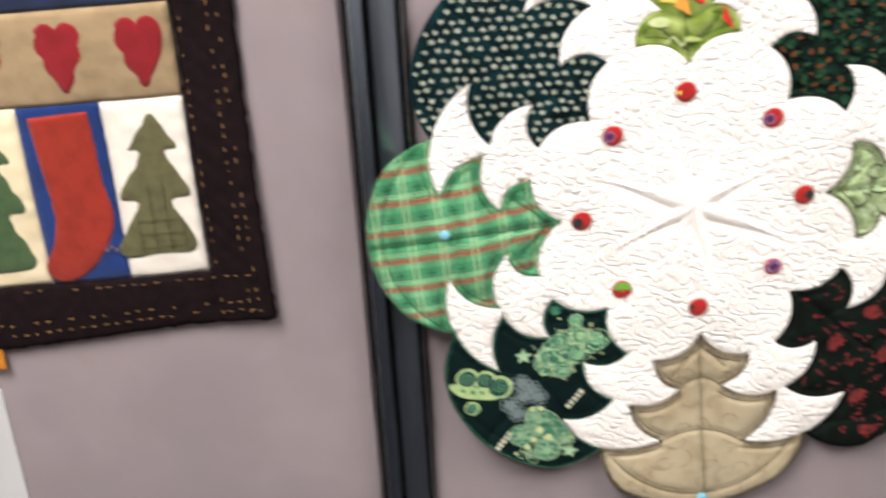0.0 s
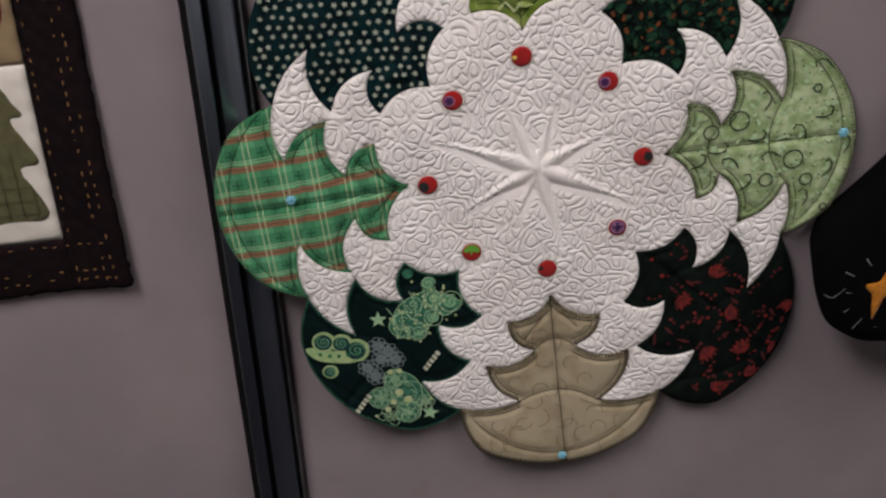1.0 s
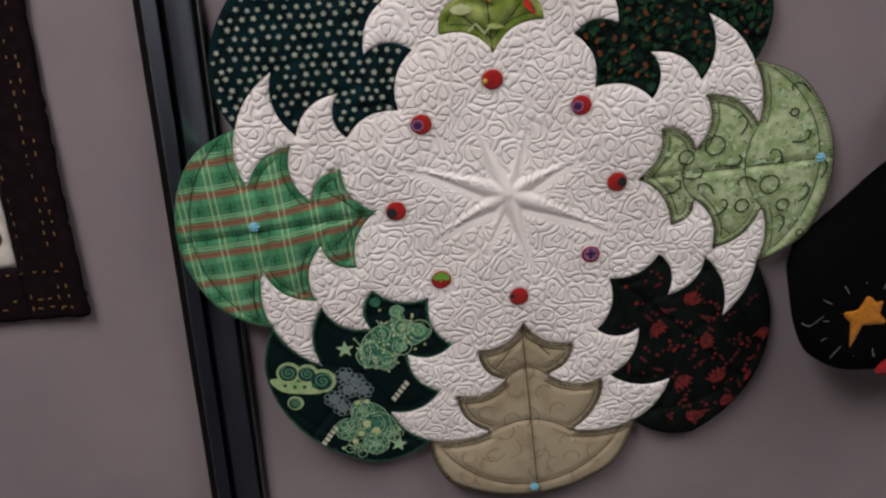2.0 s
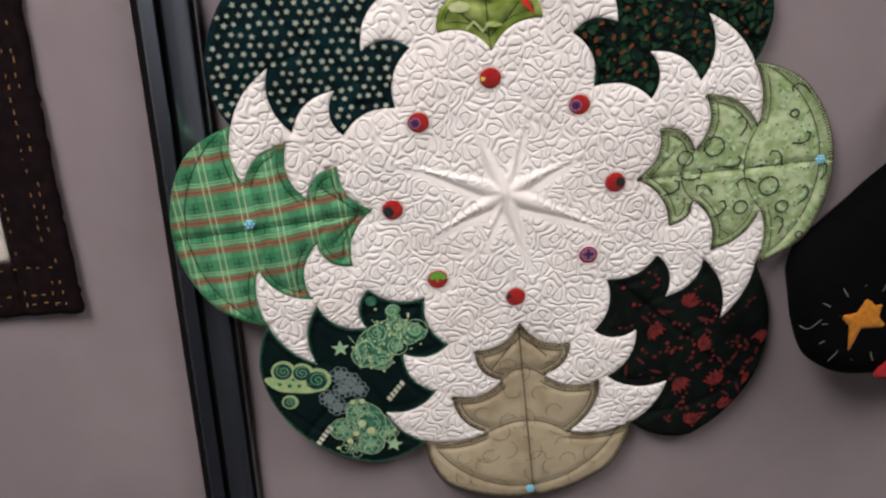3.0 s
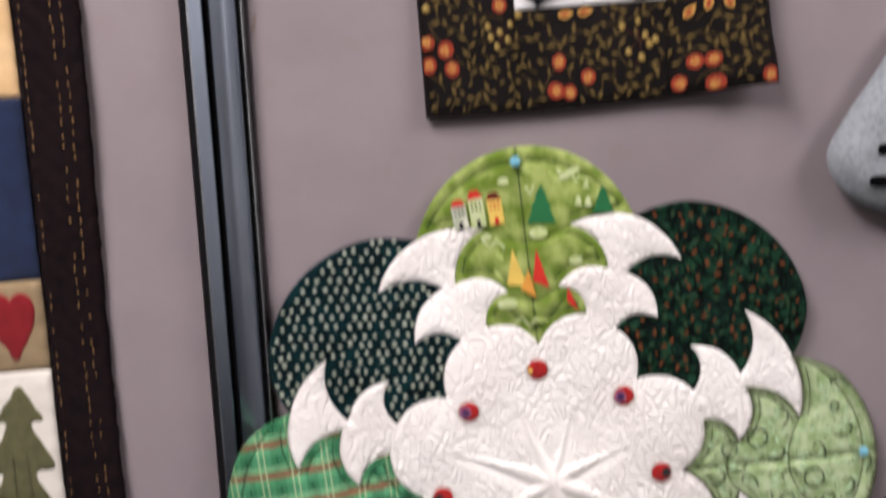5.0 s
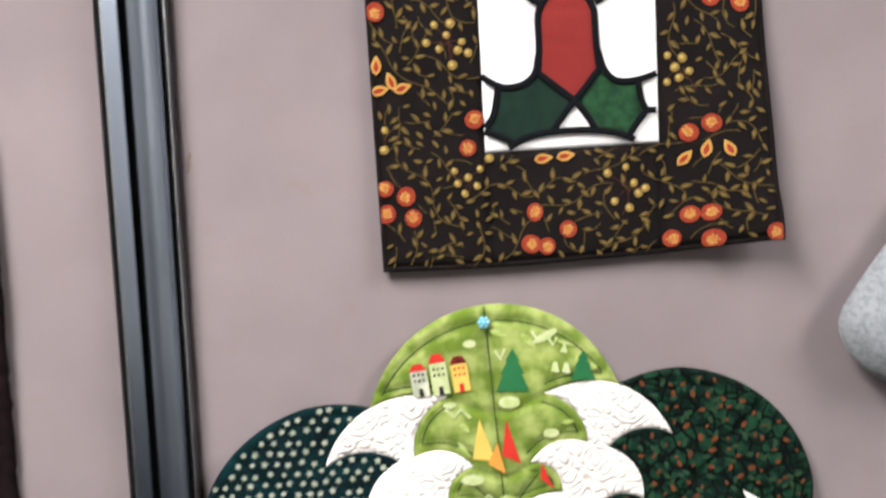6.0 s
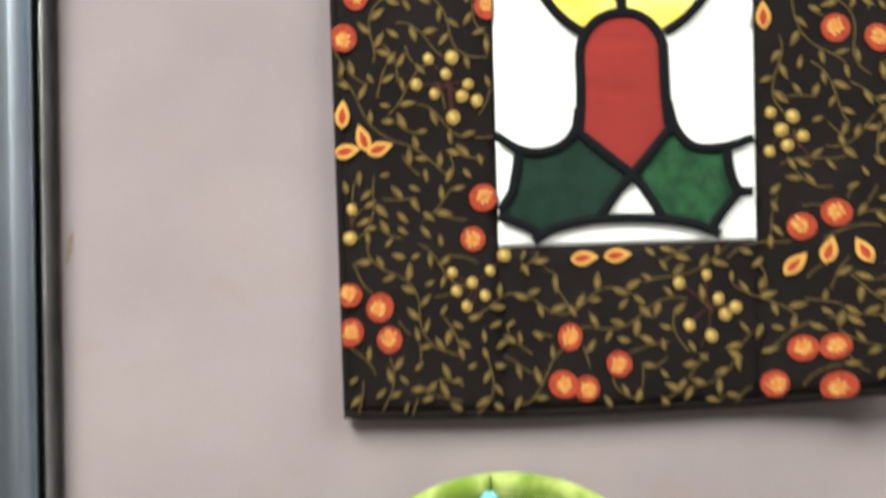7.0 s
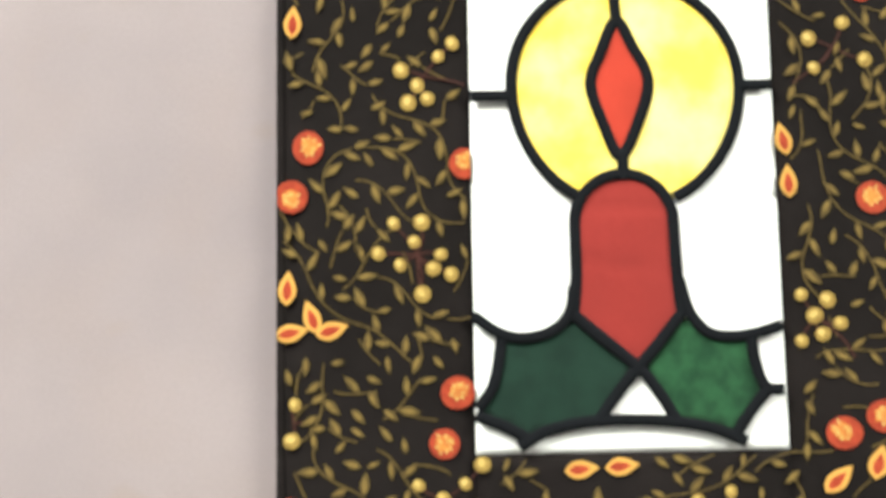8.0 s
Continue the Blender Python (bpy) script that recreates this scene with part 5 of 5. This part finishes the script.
ink("flower_spark_print", sparks, GLINT_INK, hanging, "pale gold printed flower flecks", vine_lift + 0.0006, candle_surface)
outer, inner = [], []
for u, v, q in PETALS:
    c, w = math.cos(q), math.sin(q)
    outer.append(leaf(u - 0.0068 * c, v - 0.0068 * w, 0.0136, 0.0070, q, 8))
    inner.append(leaf(u - 0.0052 * c, v - 0.0052 * w, 0.0088, 0.0036, q, 6))
ink("petal_print", [trim_to_border(p) for p in outer], PETAL_INK, hanging, "apricot printed petals", vine_lift + 0.0003, candle_surface)
ink("petal_heart_print", [trim_to_border(p) for p in inner], FLOWER_INK, hanging, "orange-red petal hearts", vine_lift + 0.0005, candle_surface)

# ---- the patchwork hanging with hearts, stockings and trees ----
PW_X, PW_Z, PW_LEAN = -0.1435, 1.0800, radians(1.3)
PW_W, PW_H, PW_B = 0.404, 0.640, 0.0500


def patch_surface(u, v, h):
    """u runs from the outer right edge towards the wall's other end, v up."""
    off = 0.008 + 0.004 * smoothstep(0.05, 0.0, -u) * math.sin(9 * v + 1) ** 2 + 0.001 * math.sin(40 * u) * math.sin(33 * v) + h
    bow = -0.004 * math.sin(math.pi * min(1.0, v / 0.40)) * smoothstep(0.06, 0.0, -u)
    c, s = math.cos(PW_LEAN), math.sin(PW_LEAN)
    v2 = v - 0.010 * smoothstep(0.05, 0.25, -u) * smoothstep(0.05, 0.0, v)
    x, z = (u + bow) * 1.0, v2 * c + u * s
    return Vector((x, -off, z))


patchwork = thing("patchwork_hanging", (PW_X, WALL, PW_Z), "patchwork hanging of hearts, stockings and firs with dark stitched border", "wall hanging")
for name, r in (("border_strip", rect(-PW_B, 0.0, 0.0, PW_H)), ("border_strip", rect(-PW_W, -PW_W + PW_B, 0.0, PW_H)), ("border_strip", rect(-PW_W + PW_B, -PW_B, 0.0, 0.0500)), ("border_strip", rect(-PW_W + PW_B, -PW_B, PW_H - 0.05, PW_H))):
    part(name, padded(r, patch_surface, 0.006, 0.005, 0.0018, 0.0022, lambda uv, far: 0.0012 * np.sin(uv[:, 0] * 420 + np.sin(uv[:, 1] * 60)) * np.cos(uv[:, 1] * 310 + 2 * np.sin(uv[:, 0] * 70)), 0.0005), PLUM, patchwork, "dark plum cotton border with amber stitches")


def running(u0, v0, u1, v1, pitch=0.0098, dash=0.0036):
    n = int(math.dist((u0, v0), (u1, v1)) / pitch)
    out = []
    for k in range(n):
        if random.random() < 0.28:
            continue
        t0 = (k + random.uniform(-0.12, 0.12)) / n
        t1 = t0 + dash * random.uniform(0.6, 1.2) / math.dist((u0, v0), (u1, v1))
        j = random.uniform(-0.0007, 0.0007)
        out.append([(u0 + (u1 - u0) * t0 + j, v0 + (v1 - v0) * t0 + j), (u0 + (u1 - u0) * t1 + j, v0 + (v1 - v0) * t1 + j)])
    return out


seams = []
for inset in (0.0125, 0.0205, 0.045):
    seams += running(-inset, 0.01, -inset, PW_H - 0.01) + running(-PW_W + 0.01, inset, -0.01, inset)
strokes("running_stitches", seams, 0.0009, AMBER_THREAD, patchwork, "amber running stitches", 0.0022, patch_surface)

COLS = (-0.0525, -0.1170, -0.1840, -0.2500, -0.3540)
ROWS_V = (0.0500, 0.2050, 0.2800, 0.4250, 0.5900)


def block(u1, u0, v0, v1, cloth, words):
    return part("patch", padded(rect(u0, u1, v0, v1), patch_surface, 0.005, 0.005, 0.0016, 0.0018, lambda uv, far: 0.0004 * np.sin(uv[:, 1] * 330) * np.sin(uv[:, 0] * 90)), cloth, patchwork, words)


row_cloths = [(IVORY, "ivory patch"), (ROYAL, "royal blue patch"), (CREAM, "cream patch"), (ROYAL, "royal blue patch")]
for k in range(4):
    block(COLS[k], COLS[k + 1], ROWS_V[0], ROWS_V[1], *row_cloths[k])
block(-PW_B - 0.0025, -PW_W + PW_B, ROWS_V[1], ROWS_V[2], TAN, "tan patch strip behind hearts")
block(-PW_B - 0.0025, -PW_W + PW_B, ROWS_V[2], ROWS_V[3], NAVY, "navy patch")
block(-PW_B - 0.0025, -PW_W + PW_B, ROWS_V[3], ROWS_V[4], PEACH, "peach patch")


def applique(name, line, cloth, words, lift=0.0016):
    return part(name, padded(line, lambda u, v, h: patch_surface(u, v, h + lift), 0.0016, 0.0025, 0.0009, 0.0012), cloth, patchwork, words)


def heart(cu, cv, w, h):
    right = smooth_line([(cu + a * w, cv + b * h) for a, b in ((0.0, 0.42), (0.12, 0.49), (0.28, 0.50), (0.43, 0.42), (0.50, 0.26), (0.46, 0.06), (0.34, -0.16), (0.18, -0.36), (0.04, -0.49))], 4)
    return right + [(2 * cu - a, b) for a, b in right[:0:-1]]


def fir(cu, cv, w, h):
    half = smooth_line([(0.03, 0.50), (0.13, 0.44), (0.22, 0.35), (0.31, 0.28), (0.29, 0.255), (0.17, 0.235), (0.29, 0.11), (0.44, -0.03), (0.42, -0.085), (0.22, -0.11), (0.37, -0.27), (0.49, -0.40), (0.49, -0.46), (0.40, -0.495), (0.20, -0.50)], 3)
    return [(cu + a * w + 0.011 * b, cv + b * h) for a, b in half] + [(cu - a * w + 0.011 * b, cv + b * h) for a, b in half[::-1]]


for hu in (-0.0780, -0.1395, -0.2010, -0.2620, -0.3230):
    applique("heart", heart(hu, ROWS_V[1] + 0.0375, 0.0375, 0.056), HEART_RED, "padded red heart")
applique("fir_tree", fir(-0.0850, 0.1310, 0.064, 0.124), MOSS, "moss green plaid fir tree")
applique("fir_tree", fir(-0.2170, 0.1280, 0.058, 0.128), FOREST, "forest green fir tree")


def sock(cu, cv, h):
    foot = [(0.18, 0.30), (0.183, 0.075), (0.21, -0.11), (0.168, -0.26), (0.064, -0.415), (-0.087, -0.51), (-0.20, -0.49), (-0.225, -0.40), (-0.153, -0.26), (-0.117, -0.075), (-0.138, 0.23)]
    return [(cu + a * h, cv + b * h) for a, b in [(-0.155, 0.485), (0.17, 0.50)] + smooth_line(foot, 4)]


applique("stocking", sock(-0.1525, 0.1260, 0.146), SOCK_RED, "rust red stocking")
applique("stocking", sock(-0.3000, 0.1260, 0.142), SOCK_RED, "rust red stocking")
strokes("check_lines", [[(-0.084 + d, 0.074), (-0.084 + d, 0.104 if abs(d) > 0.01 else 0.135)] for d in (-0.018, -0.006, 0.006, 0.018)] + [[(-0.103, 0.078 + e), (-0.066, 0.078 + e)] for e in (0.0, 0.012, 0.024)], 0.0007, cotton("deep_moss_print", (0.048, 0.046, 0.021), lump=0.1), patchwork, "dark check lines", 0.0036, patch_surface)

applique("corner_tab", rect(-0.262, -0.240, -0.020, 0.006), ORANGE_FELT, "small orange tab at the lower edge", 0.0002)
strokes("toe_stitches", [[(-0.132 + 0.004 * k, 0.078 + 0.003 * (k % 2)), (-0.131 + 0.004 * k, 0.081 + 0.003 * (k % 2))] for k in range(4)], 0.0012, AMBER_THREAD, patchwork, "amber stitches on the stocking", 0.0042, patch_surface)

# ---- the sheet of paper below the patchwork ----
bm = bmesh.new()
paper_rows = [[bm.verts.new((0.21 * i / 8, -0.0012 - 0.004 * (abs(i - 4) / 4) ** 2 * (1 - j / 8), 0.28 * j / 8)) for i in range(9)] for j in range(9)]
for j in range(8):
    for i in range(8):
        bm.faces.new((paper_rows[j][i], paper_rows[j][i + 1], paper_rows[j + 1][i + 1], paper_rows[j + 1][i]))
bmesh.ops.solidify(bm, geom=bm.faces[:], thickness=0.0004)
sheet = part("paper_sheet", bm, PAPER, None, smooth=False)
sheet.location = (-0.606, WALL, 0.742)
tagged(sheet, "plain white sheet of paper fixed to the partition", "paper")

# ---- the black felt stocking ----
ST_X, ST_Z = 0.560, 0.95


def plush(line, place, depth, step, swell, material, name, parent, words, back=0.0):
    """A stuffed shape that stands off the wall."""
    core = [sum(c) / len(line) for c in zip(*line)]

    def surface(x, z, h):
        if h < -0.6 * depth:  # the seam at the back draws in
            x, z = x + (core[0] - x) * 0.16, z + (core[1] - z) * 0.16
        return Vector((x - place[0], -(depth + back + h), z - place[1]))
    return part(name, padded(line, surface, depth - 0.003, step, swell, 0.010), material, parent, words), surface


boot = thing("felt_stocking", (ST_X, WALL, ST_Z), "stuffed black felt stocking with an orange star on its toe", "stocking")
BOOT_OFF = 0.062


def swung(x, z):
    """Where a point that shows at (x, z) on the wall lies on the stuffed front."""
    return x + (0.10 - x) * BOOT_OFF / 0.88, z + (1.545 - z) * BOOT_OFF / 0.88


outline = smooth_line([swung(*p) for p in ((0.4709, 1.0221), (0.4722, 1.0450), (0.4800, 1.0640), (0.5083, 1.0914), (0.5483, 1.1313), (0.5900, 1.1760), (0.6080, 1.2640), (0.7270, 1.2590), (0.7320, 1.1540), (0.7240, 1.0440), (0.6820, 0.9660), (0.6120, 0.9470), (0.5596, 0.9495), (0.5282, 0.9523), (0.5058, 0.9625), (0.4851, 0.9817))], 6, True)
_, boot_surface = plush(outline, (ST_X, ST_Z), BOOT_OFF, 0.006, 0.010, BLACK_FELT, "body", boot, "black felt body")
points = ((0.5344, 1.0422), (0.5440, 1.0330), (0.5525, 1.0350), (0.5498, 1.0192), (0.5606, 1.0067), (0.5339, 1.0075), (0.5246, 0.9848), (0.5212, 1.0120), (0.5125, 1.0228), (0.5271, 1.0262))
part("star", padded([swung(*p) for p in points], lambda x, z, h: boot_surface(x, z, h + 0.0102), 0.002, 0.003, 0.001, 0.0014), ORANGE_FELT, boot, "orange felt star")
part("heel_patch", padded(smooth_line([swung(*p) for p in ((0.5580, 0.9510), (0.5625, 0.9700), (0.5686, 0.9876), (0.6000, 1.0050), (0.6500, 0.9960), (0.6600, 0.9700), (0.6300, 0.9500))], 5, True), lambda x, z, h: boot_surface(x, z, h + 0.0085), 0.003, 0.004, 0.001, 0.0016), RED_FELT, boot, "red felt heel patch")
ticks = []
sx, sz = swung(0.5345, 1.0150)
for k in range(13):
    a = 2 * math.pi * k / 13 + 0.2
    r0, r1 = 0.031 + 0.004 * (k % 2), 0.036 + 0.004 * (k % 3)
    ticks.append([(sx + r0 * math.cos(a), sz + r0 * math.sin(a)), (sx + r1 * math.cos(a), sz + r1 * math.sin(a))])
ticks.append(smooth_line([swung(*p) for p in ((0.475, 1.017), (0.484, 1.013), (0.495, 1.022))], 4))
strokes("stitches", ticks, 0.0006, PALE_THREAD, boot, "pale thread stitches", 0.0112, boot_surface)

# ---- the grey fleece ornament ----
FL_X, FL_Z = 0.52, 1.37
plushie = thing("fleece_ornament", (FL_X, WALL, FL_Z), "stuffed grey fleece ornament with dark stitched bars", "ornament")
outline = smooth_line([(x - 0.006, z) for x, z in ((0.4400, 1.432), (0.4490, 1.408), (0.4700, 1.390), (0.4980, 1.3815), (0.5350, 1.383), (0.5700, 1.398), (0.5900, 1.430), (0.5880, 1.480), (0.5650, 1.540), (0.5350, 1.560), (0.5050, 1.540), (0.4780, 1.497), (0.4520, 1.458))], 6, True)
_, fleece_surface = plush(outline, (FL_X, FL_Z), 0.026, 0.005, 0.012, GREY_FLEECE, "body", plushie, "grey fleece body")
for x, z in ((0.4710, 1.4120), (0.4770, 1.4370)):
    part("bar", padded(smooth_line([(x - 0.007, z - 0.004), (x + 0.010, z - 0.003), (x + 0.010, z + 0.003), (x - 0.006, z + 0.004)], 4, True), lambda x, z, h: fleece_surface(x, z, h + 0.0138), 0.002, 0.003, 0.0008, 0.001), BLACK_FELT, plushie, "dark stitched bar")
